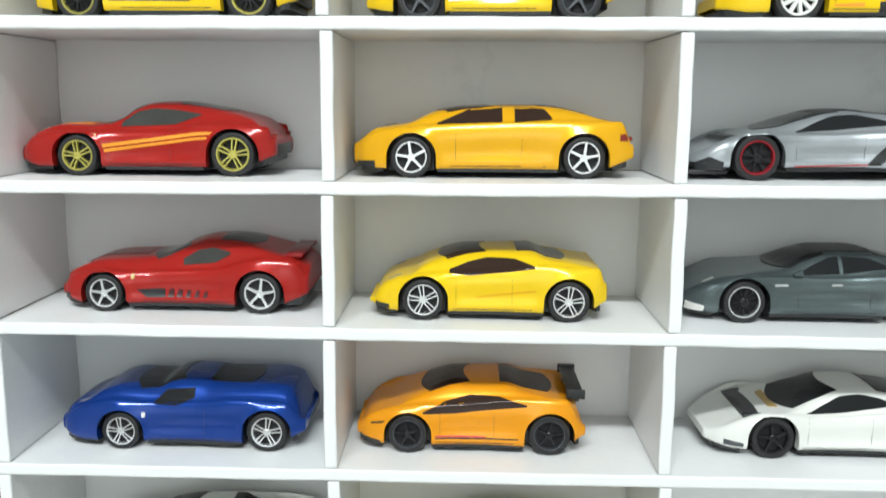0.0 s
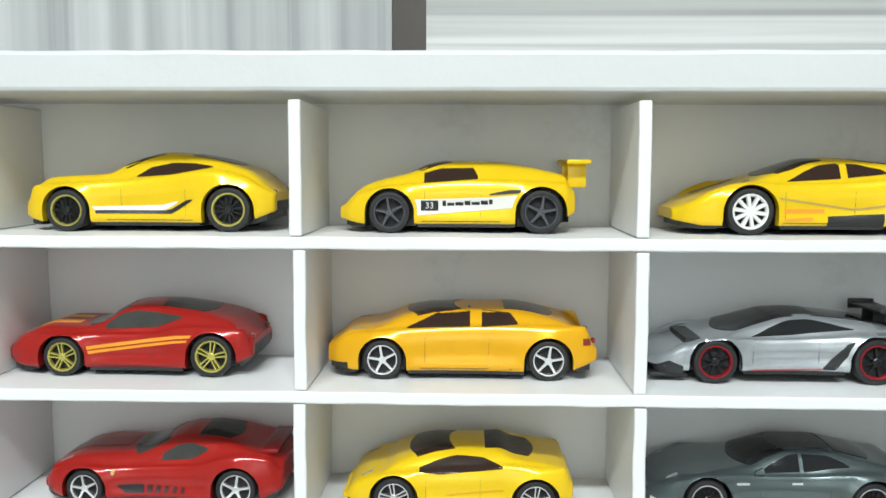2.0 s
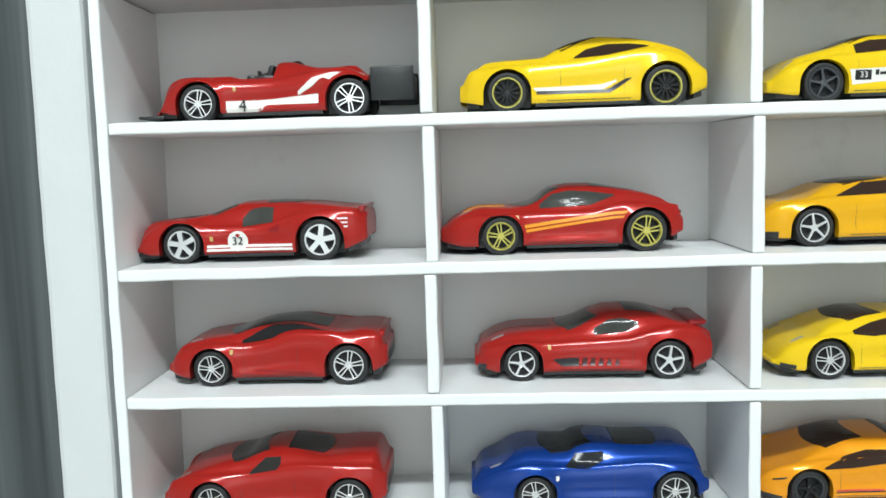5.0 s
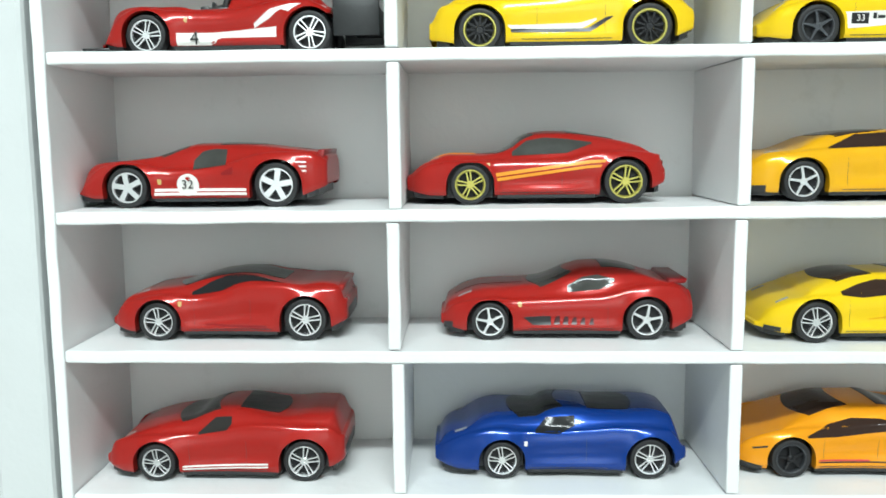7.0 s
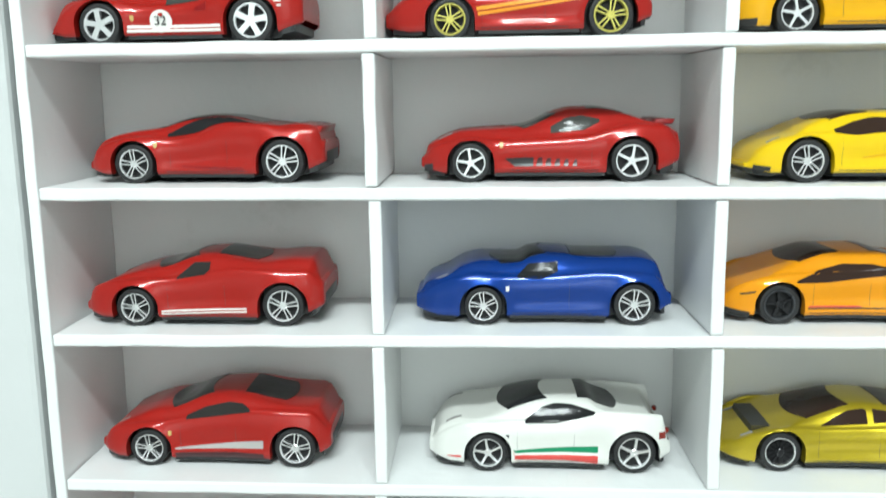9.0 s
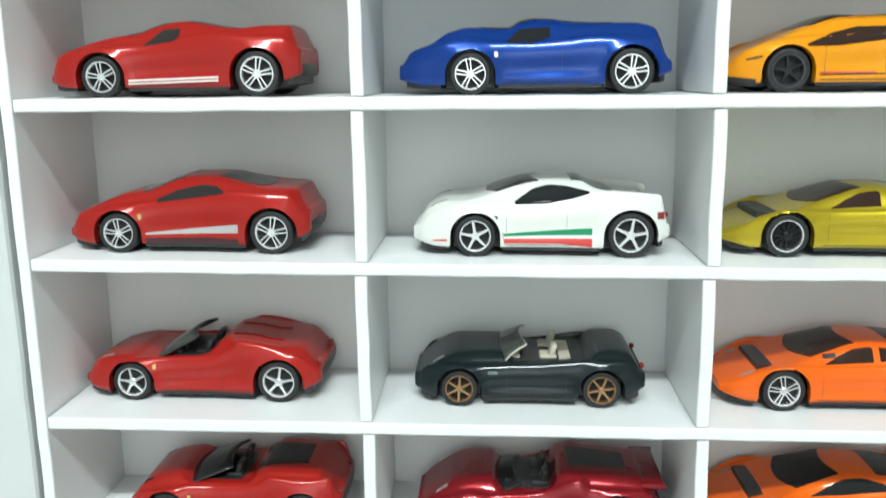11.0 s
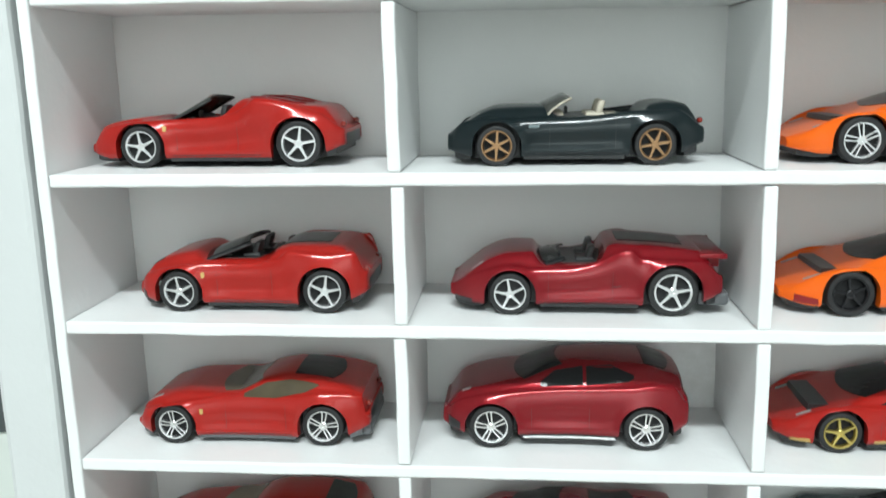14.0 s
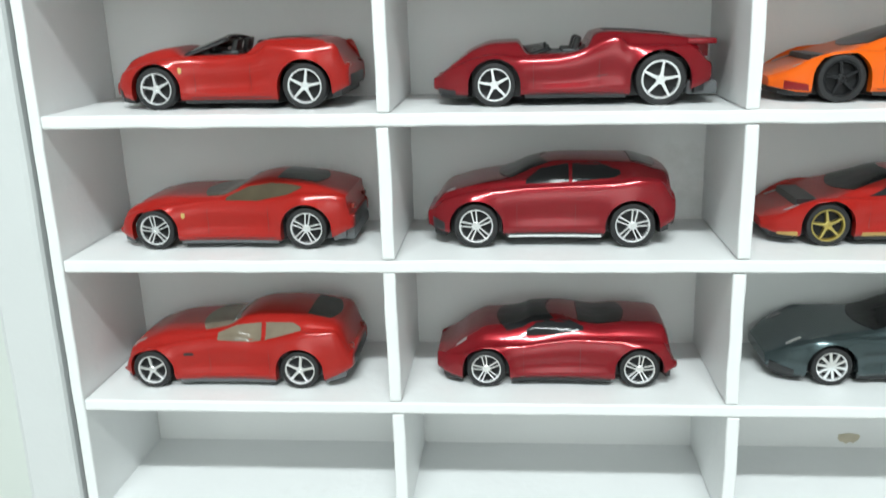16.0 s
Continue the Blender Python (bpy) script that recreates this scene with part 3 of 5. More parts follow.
def number(shape, car, text, xf, z, size, mat):
    """Printed figures on the near flank."""
    data = bpy.data.curves.new("number", "FONT")
    data.body, data.size, data.align_x, data.align_y, data.extrude = text, size * MM, "CENTER", "CENTER", 0.00005
    tmp = new("number", data)
    me = bpy.data.meshes.new_from_object(tmp.evaluated_get(bpy.context.evaluated_depsgraph_get()))
    bpy.data.objects.remove(tmp)
    me.materials.clear()
    me.materials.append(mat)
    for s in (-1, 1):
        ob = new("number", me)
        ob.parent = car
        y = max(shape.flank(xf * shape.L + i * size * 0.6, z + j * size * 0.4) for i in (-1, 0, 1) for j in (-1, 0, 1)) + 0.48
        ob.matrix_basis = pose(xf * shape.L * MM, s * y * MM, z * MM, 90, 0, 0 if s < 0 else 180)


def disc(shape, car, name, xf, z, r, mat, label=""):
    n, s = 24, -1
    for s in (-1, 1):
        verts = [(xf * shape.L * MM, s * (shape.flank(xf * shape.L, z) + 0.26) * MM, z * MM)]
        for rad, off in ((r, 0.26), (r, -0.3)):
            for k in range(n):
                a = 2 * math.pi * k / n
                x, zz = xf * shape.L + rad * math.cos(a), z + rad * math.sin(a)
                verts.append((x * MM, s * (shape.flank(x, zz) + off) * MM, zz * MM))
        faces = [(0, 1 + k, 1 + (k + 1) % n) for k in range(n)] + [(1 + k, 1 + n + k, 1 + n + (k + 1) % n, 1 + (k + 1) % n) for k in range(n)]
        solid(name, verts, faces, mat, car, label)


def screen(shape, car, x0, x1, z1, mat, frame_mat, half=0.62):
    """The raked windscreen of an open car: a curved pane in a thin frame."""
    nx, ny = 5, 12
    grid = []
    for i in range(nx + 1):
        u = i / nx
        row = []
        for j in range(ny + 1):
            v = 2 * j / ny - 1
            x = (x0 + 0.03 * v * v + (x1 - x0) * u) * shape.L
            y = v * (half + 0.16 * (1 - u)) * shape.W
            z0 = shape.deck((x0 + 0.03 * v * v) * shape.L, y) - 0.3
            row.append((x, y, z0 + (z1 - 0.8 * v * v - z0) * u))
        grid.append(row)
    pane = patch("windscreen", grid, mat, car)
    solidify = pane.modifiers.new("thickness", "SOLIDIFY")
    solidify.thickness = 0.0005
    rail = [grid[i][0] for i in range(nx + 1)] + grid[nx][1:-1] + [grid[i][ny] for i in range(nx, -1, -1)]
    c = bpy.data.curves.new("screen_frame", "CURVE")
    c.dimensions, c.bevel_depth, c.bevel_resolution = "3D", 0.00032, 2
    sp = c.splines.new("POLY")
    sp.points.add(len(rail) - 1)
    for p, q in zip(sp.points, rail):
        p.co = (q[0] * MM, q[1] * MM, q[2] * MM, 1)
    c.materials.append(frame_mat)
    tmp = new("screen_frame", c)
    me = bpy.data.meshes.new_from_object(tmp.evaluated_get(bpy.context.evaluated_depsgraph_get()))
    bpy.data.objects.remove(tmp)
    ob = new("screen_frame", me)
    ob.parent = car


def cockpit(shape, car, x0, x1, trim, half=0.66):
    """Sunken interior tub with two seats and a dashboard."""
    top_piece(shape, car, "cockpit", x0, x1, half, half, PLASTIC, "dark open cockpit", bow0=0.02, bow1=-0.02, proud=0.2)
    a, b = x0 * shape.L, x1 * shape.L
    z = shape.deck((a + b) / 2, 0)
    for s in (-1, 1):
        y = s * 5.2
        lump("seat", b - 6.5, b - 1.5, y - 2.8, y + 2.8, z - 0.5, z + 1.0, trim, car, bevel=0.6)
        lump("seat_back", b - 4.2, b - 2.4, y - 2.6, y + 2.6, z, z + 4.0, trim, car, bevel=0.7, shear=1.2)
    lump("dashboard", a + 0.5, a + 3.2, -8.2, 8.2, z - 0.6, z + 1.2, trim if trim is CREAM else PLASTIC, car, bevel=0.6)
    lump("steering_wheel", a + 3.4, a + 4.2, -6.6, -3.8, z + 0.6, z + 2.6, PLASTIC, car, bevel=0.35)


def rear_wing(shape, car, x, z, chord, span, mat, posts=0.45, sink=2.0, plate=1.4):
    lump("rear_wing", x, x + chord, -span, span, z, z + 0.8, mat, car, bevel=0.35)
    for s in (-1, 1):
        lump("wing_end_plate", x - 0.3, x + chord + 0.4, s * span - 0.4, s * span + 0.4, z - plate, z + plate + 0.2, mat, car, bevel=0.3)
        y = s * span * posts
        lump("wing_post", x + 0.4, x + chord - 0.4, y - 0.45, y + 0.45, z - sink - 1, z + 0.2, mat, car, bevel=0.2)


CAR_GROUP = "model cars in the display shelf"


def model_car(col_x, row, paint, label, fo, wb, ro, style, rim, ring=None, base=None, kind="mid", y=0.0280, top=None, side=None, **kw):
    """An empty car with body, base and wheels; col_x: world x of its front axle."""
    form = dict(top=top, side=side) if top else FORMS[kind]
    kw.setdefault("high", 1.0)
    shape = Shape(form, fo, wb, ro, **kw)
    car = tagged(new("model_car"), label, "toy car", CAR_GROUP)
    lean = math.degrees(math.atan(ROW_TILT[row]))
    car.matrix_world = Matrix.Translation((col_x, y, row_z(row, col_x) + 0.00005)) @ pose(0, 0, 0, 0, -lean, 0) @ Matrix.Translation((-fo * MM, 0, 0))
    shell(shape, car, paint)
    chassis(shape, car, base or PLASTIC)
    add_wheels(shape, car, style, rim, ring)
    if kind not in ("prototype", "barchetta"):
        front, rear = (0.40, 0.66) if kind in ("gt", "wagon", "roadster", "sedan") else (0.36, 0.60)
        for xf in (front, rear):
            side_piece(shape, car, "door_gap", [(xf, 3.2), (xf + .0028, 3.2)], [(xf + 0.004, 11.8), (xf + .0068, 11.8)], T_BLACK, nx=1, nz=6, proud=0.03)
        side_piece(shape, car, "sill_gap", [(0.345, 3.15), (0.69, 3.15)], [(0.345, 3.35), (0.69, 3.35)], T_BLACK, nx=12, nz=1, proud=0.03)
    return shape, car


def cabin(shape, car, glass, kind, screen_x=(0.30, 0.47), rear_x=(0.63, 0.82), rear_glass=None):
    """Windscreen, side windows and rear window of a closed car."""
    top_piece(shape, car, "windscreen", screen_x[0], screen_x[1], 0.70, 0.56, glass, bow0=0.045, bow1=0.03)
    if rear_x:
        top_piece(shape, car, "rear_window", rear_x[0], rear_x[1], 0.54, 0.54, rear_glass or glass, bow0=0.0, bow1=-0.03)
    if isinstance(kind, list):
        for lower, upper in kind:
            side_piece(shape, car, "side_window", lower, upper, glass, nx=22, nz=6)
    elif kind == "wedge":
        side_piece(shape, car, "side_window", [(.365, .10), (.50, .12), (.735, .34)], [(.365, .13), (.43, .56), (.50, .84), (.58, .88), (.66, .70), (.735, .38)], glass, window=True)
    elif kind == "two":
        side_piece(shape, car, "side_window", [(.375, .10), (.56, .14)], [(.375, .14), (.43, .56), (.49, .82), (.555, .88), (.56, .8)], glass, window=True)
        side_piece(shape, car, "side_window", [(.585, .16), (.72, .30)], [(.585, .86), (.63, .84), (.70, .62), (.72, .34)], glass, window=True)
    elif kind == "mid":
        side_piece(shape, car, "side_window", [(.36, .08), (.50, .10), (.64, .24), (.70, .40)], [(.36, .11), (.42, .52), (.49, .82), (.56, .88), (.64, .76), (.70, .46)], glass, window=True)
    elif kind == "gt":
        side_piece(shape, car, "side_window", [(.44, .10), (.60, .12), (.745, .36)], [(.44, .14), (.50, .60), (.56, .84), (.63, .88), (.70, .72), (.745, .42)], glass, window=True)
    elif kind == "sedan":
        side_piece(shape, car, "side_window", [(.39, .08), (.555, .10)], [(.39, .11), (.46, .62), (.52, .86), (.555, .9)], glass, window=True)
        side_piece(shape, car, "side_window", [(.57, .10), (.74, .30)], [(.57, .9), (.66, .84), (.72, .56), (.74, .36)], glass, window=True)


def badge(shape, car, xf, z, mat=None):
    side_piece(shape, car, "badge", [(xf, z - 0.6), (xf + .007, z - 0.9), (xf + .014, z - 0.6)], [(xf, z + 0.6), (xf + .014, z + 0.6)], mat or T_YELLOW, nx=2, nz=2, proud=0.2)


def headlights(shape, car, x0=0.07, x1=0.15, y0=0.56, y1=0.74, mat=None):
    for s in (-1, 1):
        top_piece(shape, car, "headlight", x0, x0 + 0.6 * (x1 - x0), 0.03, 0.04, mat or LAMP_CLEAR, nx=6, ny=4, centre=s * (y0 + y1) / 2, bow0=0.0)


def tail_lamp(shape, car, z=11.6, corner=False):
    L = shape.L
    lump("tail_panel", L - 0.6, L + 1.05, -9.6, 9.6, 5.2, 8.6, PLASTIC, car, bevel=0.4)
    for y in (-9.0, 9.0):
        lump("rear_lamp", L - 0.6, L + 1.0, y - 1.1, y + 1.1, z - 1.5, z + 0.2, LAMP_RED, car, bevel=0.8)
    if corner:
        side_piece(shape, car, "tail_lamp", [(.955, z - 1.0), (.985, z - 1.0)], [(.955, z + 0.9), (.985, z + 0.9)], LAMP_RED, nx=3, nz=3, proud=0.2)


# ---- the cars, row by row from the top ----
# row 0
s, c = model_car(-0.1574, 0, RED, "red open racing model car with white sill and number 4", 13.3, 44.4, 4.5, "split", CHROME, y=0.0288, kind="barchetta",
                 top=[(0, 3.2), (0.054, 12.1), (0.125, 13.6), (0.206, 13.4), (0.35, 13.7), (0.415, 12.7), (0.568, 12.9), (0.582, 17.7), (0.62, 17.8), (0.795, 15.2), (0.857, 15.1), (0.951, 15.7), (1, 13.1)],
                 side=[(0, 2.5), (0.086, 10.7), (0.201, 13.2), (0.303, 12.3), (0.486, 12.0), (0.666, 13.0), (0.785, 14.5), (0.904, 14.8), (1, 12.5)])
cockpit(s, c, 0.415, 0.580, PLASTIC, 0.5)
screen(s, c, 0.392, 0.506, 15.0, SMOKE, PLASTIC, 0.4)
side_piece(s, c, "sill_panel", [(0.347, 2.7), (0.506, 2.7), (0.540, 4.6), (0.784, 4.6)], [(0.347, 6.0), (0.506, 6.0), (0.642, 6.6), (0.784, 7.4)], T_WHITE)
side_piece(s, c, "quarter_stripe", [(0.688, 7.0), (0.756, 9.5), (0.801, 12.0), (0.995, 8.5)], [(0.688, 8.2), (0.756, 12.0), (0.847, 13.4), (0.995, 13.2)], T_WHITE)
number(s, c, "4", 0.426, 4.4, 5.0, T_BLACK)
badge(s, c, 0.381, 9.6)
lump("roll_hoop", 37.5, 40.0, -4, 4, 13, 18.2, PLASTIC, c, bevel=0.8, shear=2.0)
lump("front_splitter", -5.4, 2.2, -12.5, 12.5, 1.6, 2.5, PLASTIC, c, bevel=0.3)
lump("rear_wing", 67.3, 75.9, -12.5, 12.5, 7.0, 14.2, PLASTIC, c, bevel=0.8)
lump("wing_end_plate", 63.8, 76.4, -13.2, -12.2, 5.0, 14.8, PLASTIC, c, bevel=0.3)
lump("wing_end_plate", 63.8, 76.4, 12.2, 13.2, 5.0, 14.8, PLASTIC, c, bevel=0.3)

s, c = model_car(-0.0672, 0, YELLOW, "yellow front-engined model coupe with a white and black side stripe", 12.8, 45.4, 11.6, "mesh", BLACKRIM, LIMEGOLD, rf=5.8, rr=6.2, y=0.0288, kind="gt",
                 top=[(0, 8.8), (0.111, 15.2), (0.324, 16.1), (0.421, 19.5), (0.517, 21.6), (0.564, 22.1), (0.657, 21.6), (0.9, 17.3), (1, 11.6)],
                 side=[(0, 8.7), (0.036, 12.6), (0.14, 13.4), (0.467, 14.8), (0.776, 17.3), (0.874, 16.1), (1, 11.2)])
cabin(s, c, AMBER, [[[(0.462, 15.1), (0.601, 15.8), (0.769, 17.9)], [(0.462, 15.4), (0.514, 17.8), (0.604, 19.1), (0.692, 19.0), (0.769, 18.2)]]], (0.365, 0.529), (0.673, 0.858))
side_piece(s, c, "side_stripe", [(0.303, 5.0), (0.611, 5.0), (0.693, 8.8)], [(0.303, 5.9), (0.596, 5.9), (0.668, 8.8), (0.693, 9.0)], T_BLACK, proud=0.18)
side_piece(s, c, "side_stripe", [(0.283, 5.95), (0.580, 5.95), (0.632, 8.0)], [(0.283, 6.9), (0.570, 7.4), (0.632, 8.6)], T_WHITE, proud=0.2)
badge(s, c, 0.278, 10.4, YELLOW)
tail_lamp(s, c)
headlights(s, c, .06, .15)

s, c = model_car(0.0229, 0, YELLOW, "yellow racing model car with rear wing and number 33", 13.4, 41.7, 8.6, "five", GUNMETAL, GUNMETAL, rf=5.7, rr=6.0, y=0.0288,
                 top=[(0, 7.4), (0.11, 13.4), (0.302, 16.9), (0.378, 19.0), (0.467, 19.9), (0.581, 19.9), (0.96, 16.3), (1, 12.3)],
                 side=[(0, 7.2), (0.074, 11.0), (0.215, 13.2), (0.573, 14.9), (0.965, 14.0), (1, 11.4)])
cabin(s, c, AMBER, [[[(0.35, 13.8), (0.592, 14.9)], [(0.359, 16.5), (0.431, 17.8), (0.574, 18.0), (0.592, 15.7)]]], (0.298, 0.449), None)
side_piece(s, c, "side_stripe", [(0.304, 4.8), (0.771, 7.2)], [(0.304, 9.2), (0.642, 9.9), (0.771, 10.6)], T_WHITE)
side_piece(s, c, "quarter_stripe", [(0.642, 10.5), (0.879, 11.6)], [(0.642, 10.9), (0.728, 12.0), (0.879, 12.1)], T_BLACK)
side_piece(s, c, "number_plate_panel", [(0.347, 6.2), (0.422, 6.2)], [(0.347, 9.0), (0.422, 9.0)], T_BLACK, proud=0.24, nx=4)
number(s, c, "33", 0.384, 7.6, 2.4, T_WHITE)
for i, (a, b, h) in enumerate(((.44, .455, 1.5), (.46, .49, .8), (.495, .53, .9), (.535, .56, 1.2), (.565, .60, .8), (.605, .635, 1.1), (.64, .655, 1.3))):
    side_piece(s, c, "lettering_bar", [(a, 7.5 + i * .09), (b, 7.5 + i * .09)], [(a, 7.5 + h + i * .09), (b, 7.5 + h + i * .09)], T_BLACK, proud=0.24, nx=2, nz=1)
rear_wing(s, c, 62.3, 19.6, 6.0, 13.0, YELLOW, 0.66, 6.0, 0.5)
headlights(s, c, .05, .12)

s, c = model_car(0.121, 0, YELLOW, "yellow wedge-shaped model car with white ten-spoke wheels", 19, 44, 15, "ten", WHITERIM, rf=6.4, rr=6.4, high=1.12, kind="wedge")
cabin(s, c, AMBER, "two", (.30, .48), (.64, .84))
side_piece(s, c, "side_stripe", [(.34, 9.8), (.60, 6.8), (.72, 8.0)], [(.34, 10.3), (.60, 7.3), (.72, 8.6)], T_GOLD)
side_piece(s, c, "lettering_bar", [(.36, 6.0), (.50, 6.0)], [(.36, 7.2), (.50, 7.2)], T_ORANGE)
side_piece(s, c, "lettering_bar", [(.36, 3.9), (.46, 3.9)], [(.36, 4.5), (.46, 5.0)], T_ORANGE)
side_piece(s, c, "sill_vent", [(.51, 2.6), (.70, 2.6)], [(.51, 5.2), (.70, 6.0)], T_BLACK)
top_piece(s, c, "hood_vent", .10, .26, .05, .05, T_BLACK, centre=-.52, ny=3)
top_piece(s, c, "hood_vent", .10, .26, .05, .05, T_BLACK, centre=.52, ny=3)

# row 1
s, c = model_car(-0.1642, 1, RED, "red endurance racing model car with number 32 on a white disc", 15.6, 41.1, 12.8, "holes", CHROME, CHROME, rf=5.6, rr=6.1, y=0.0273, kind="prototype",
                 top=[(0, 3.2), (0.043, 10.8), (0.081, 12.3), (0.214, 13.0), (0.323, 14.2), (0.421, 16.6), (0.482, 17.6), (0.625, 17.6), (0.911, 15.6), (0.983, 14.9), (1, 14.3)],
                 side=[(0, 2.8), (0.06, 8.7), (0.136, 11.9), (0.208, 12.8), (0.285, 12.2), (0.363, 10.9), (0.521, 11.0), (0.612, 12.0), (0.748, 14.7), (0.816, 15.2), (0.95, 15.0), (1, 13.1)])
cabin(s, c, CLEAR, [[[(0.473, 10.3), (0.613, 11.6)], [(0.482, 12.8), (0.515, 15.4), (0.561, 16.0), (0.615, 15.8)]]], (0.305, 0.423), (0.577, 0.741), SMOKE)
for z in (3.4, 4.5):
    side_piece(s, c, "sill_stripe", [(0.326, z), (0.700, z)], [(0.326, z + .75), (0.700, z + .75)], T_WHITE)
disc(s, c, "number_disc", 0.464, 6.3, 3.0, T_WHITE)
number(s, c, "32", 0.464, 6.3, 3.4, T_BLACK)
badge(s, c, 0.346, 7.2)
top_piece(s, c, "hood_vent", 0.187, 0.259, .30, .34, T_BLACK, bow0=.01)
side_piece(s, c, "side_scoop", [(0.598, 8.8), (0.644, 9.0)], [(0.598, 9.6), (0.644, 11.2)], DEEPRED)
for z in (9.6, 10.8, 12.0):
    side_piece(s, c, "vent_slot", [(0.890, z), (0.936, z)], [(0.890, z + .5), (0.936, z + .5)], T_WHITE, nx=2, nz=1)
lump("tail_spoiler", 67.2, 69.2, -12.0, 12.0, 12.6, 15.6, DEEPRED, c, bevel=0.4, shear=0.8)

s, c = model_car(-0.07, 1, RED, "red mid-engined model coupe with orange side stripes and gold wheels", 16.8, 42.5, 10.3, "split", LIMEGOLD, rf=5.5, rr=6.0, y=0.0288,
                 top=[(0, 8.1), (0.049, 11.0), (0.169, 13.9), (0.289, 13.8), (0.36, 14.5), (0.408, 16.1), (0.444, 18.3), (0.503, 19.8), (0.562, 20.1), (0.622, 20.0), (0.693, 19.3), (0.907, 15.9), (1, 10.6)],
                 side=[(0, 7.7), (0.078, 11.1), (0.17, 12.1), (0.618, 12.6), (0.73, 14.4), (0.841, 14.6), (0.986, 13.3), (1, 10.0)])
cabin(s, c, CLEAR, [[[(0.397, 13.2), (0.622, 13.9), (0.723, 16.4)], [(0.408, 14.4), (0.464, 17.3), (0.532, 18.2), (0.621, 17.8), (0.723, 16.8)]]], (0.295, 0.466), (0.628, 0.830), SMOKE)
for k, (a, b) in enumerate(((7.4, 1.0), (6.2, .8))):
    side_piece(s, c, "side_stripe", [(0.320, a - k * .1), (0.709, a + 3.6), (0.911, a + 4.6)], [(0.320, a + b), (0.709, a + 3.6 + b * .9), (0.911, a + 4.6 + b * .4)], T_ORANGE, nx=26)
badge(s, c, 0.305, 10.8)
top_piece(s, c, "hood_stripe", 0.082, 0.264, .10, .12, T_ORANGE, centre=-.28)
top_piece(s, c, "hood_stripe", 0.082, 0.264, .10, .12, T_ORANGE, centre=.28)
headlights(s, c)
tail_lamp(s, c)

s, c = model_car(0.0208, 1, AMBERYELLOW, "amber yellow wedge-shaped model coupe with silver five-spoke wheels", 15.1, 46.4, 12.8, "star", CHROME, rf=5.6, rr=5.7, y=0.0288,
                 top=[(0, 9.3), (0.08, 13.4), (0.172, 14.2), (0.293, 18.0), (0.394, 19.2), (0.549, 19.6), (0.66, 19.6), (0.883, 16.2), (1, 9.2)],
                 side=[(0, 9.2), (0.083, 12.7), (0.207, 14.1), (0.302, 14.6), (0.824, 15.7), (0.96, 15.3), (1, 9.4)])
cabin(s, c, AMBER, [[[(0.291, 14.4), (0.533, 15.0)], [(0.296, 14.7), (0.417, 18.6), (0.533, 19.6)]], [[(0.577, 15.0), (0.712, 15.7)], [(0.577, 19.2), (0.685, 18.6), (0.712, 16.2)]]], (0.288, 0.470), (0.662, 0.854))
side_piece(s, c, "side_scoop", [(0.602, 3.2), (0.682, 3.2)], [(0.602, 7.0), (0.617, 7.0), (0.682, 3.9)], AMBERYELLOW, proud=0.6)
side_piece(s, c, "front_grille", [(0, 2.8), (0.070, 2.8)], [(0, 4.4), (0.070, 4.6)], PLASTIC)
tail_lamp(s, c, 11.2, True)
headlights(s, c, .08, .16)

s, c = model_car(0.113, 1, SILVER, "silver angular model supercar with black base and red-rimmed wheels", 17, 44, 14, "ring", BLACKRIM, REDRING, rf=6.1, rr=6.4, sill=3.6, kind="wedge")
cabin(s, c, GLASS, "wedge", (.26, .50), (.60, .92))
top_piece(s, c, "roof_panel", .44, .62, .46, .46, PLASTIC)
side_piece(s, c, "side_scoop", [(.615, 4.2), (.66, 4.2), (.70, 7.8), (.73, 10.2)], [(.615, 4.6), (.66, 8.2), (.70, 11.4), (.73, 12.2)], PLASTIC)
side_piece(s, c, "sill_line", [(.36, 3.6), (.62, 4.2)], [(.36, 3.9), (.62, 4.5)], T_RED, nz=1)
side_piece(s, c, "front_grille", [(.02, 2.6), (.11, 2.6)], [(.02, 4.8), (.06, 6.2), (.11, 4.8)], PLASTIC)
lump("front_splitter", -0.5, 10, -12.6, 12.6, 1.5, 2.6, PLASTIC, c, bevel=0.3)
rear_wing(s, c, 64, 18.6, 7, 12.0, PLASTIC, 0.3, 4)
headlights(s, c, .09, .17)

# row 2
s, c = model_car(-0.1574, 2, RED, "red model supercar with a black canopy roof", 13.7, 41.2, 10.5, "split", CHROME, rf=5.4, rr=6.0, y=0.0268,
                 top=[(0, 6.0), (0.066, 12.0), (0.171, 14.0), (0.315, 15.4), (0.381, 17.1), (0.46, 18.3), (0.537, 18.6), (0.615, 18.2), (0.717, 16.6), (0.807, 15.7), (0.898, 16.2), (0.975, 15.6), (1, 11.4)],
                 side=[(0, 6.1), (0.05, 10.3), (0.252, 13.2), (0.349, 12.5), (0.472, 13.4), (0.546, 15.4), (0.619, 16.2), (0.74, 16.2), (0.861, 15.5), (0.982, 15.2), (1, 11.6)])
top_piece(s, c, "canopy", 0.258, 0.734, .64, .46, GLASS, bow0=.05)
side_piece(s, c, "side_window", [(0.349, .06), (0.491, .10), (0.653, .30), (0.754, .55)], [(0.349, .30), (0.420, .72), (0.491, .97), (0.592, .98), (0.693, .95), (0.754, .88)], GLASS, window=True)
side_piece(s, c, "side_scoop", [(0.551, 8.4), (0.622, 6.6), (0.673, 7.0)], [(0.551, 8.8), (0.632, 9.4), (0.673, 7.6)], DEEPRED, proud=-0.05)
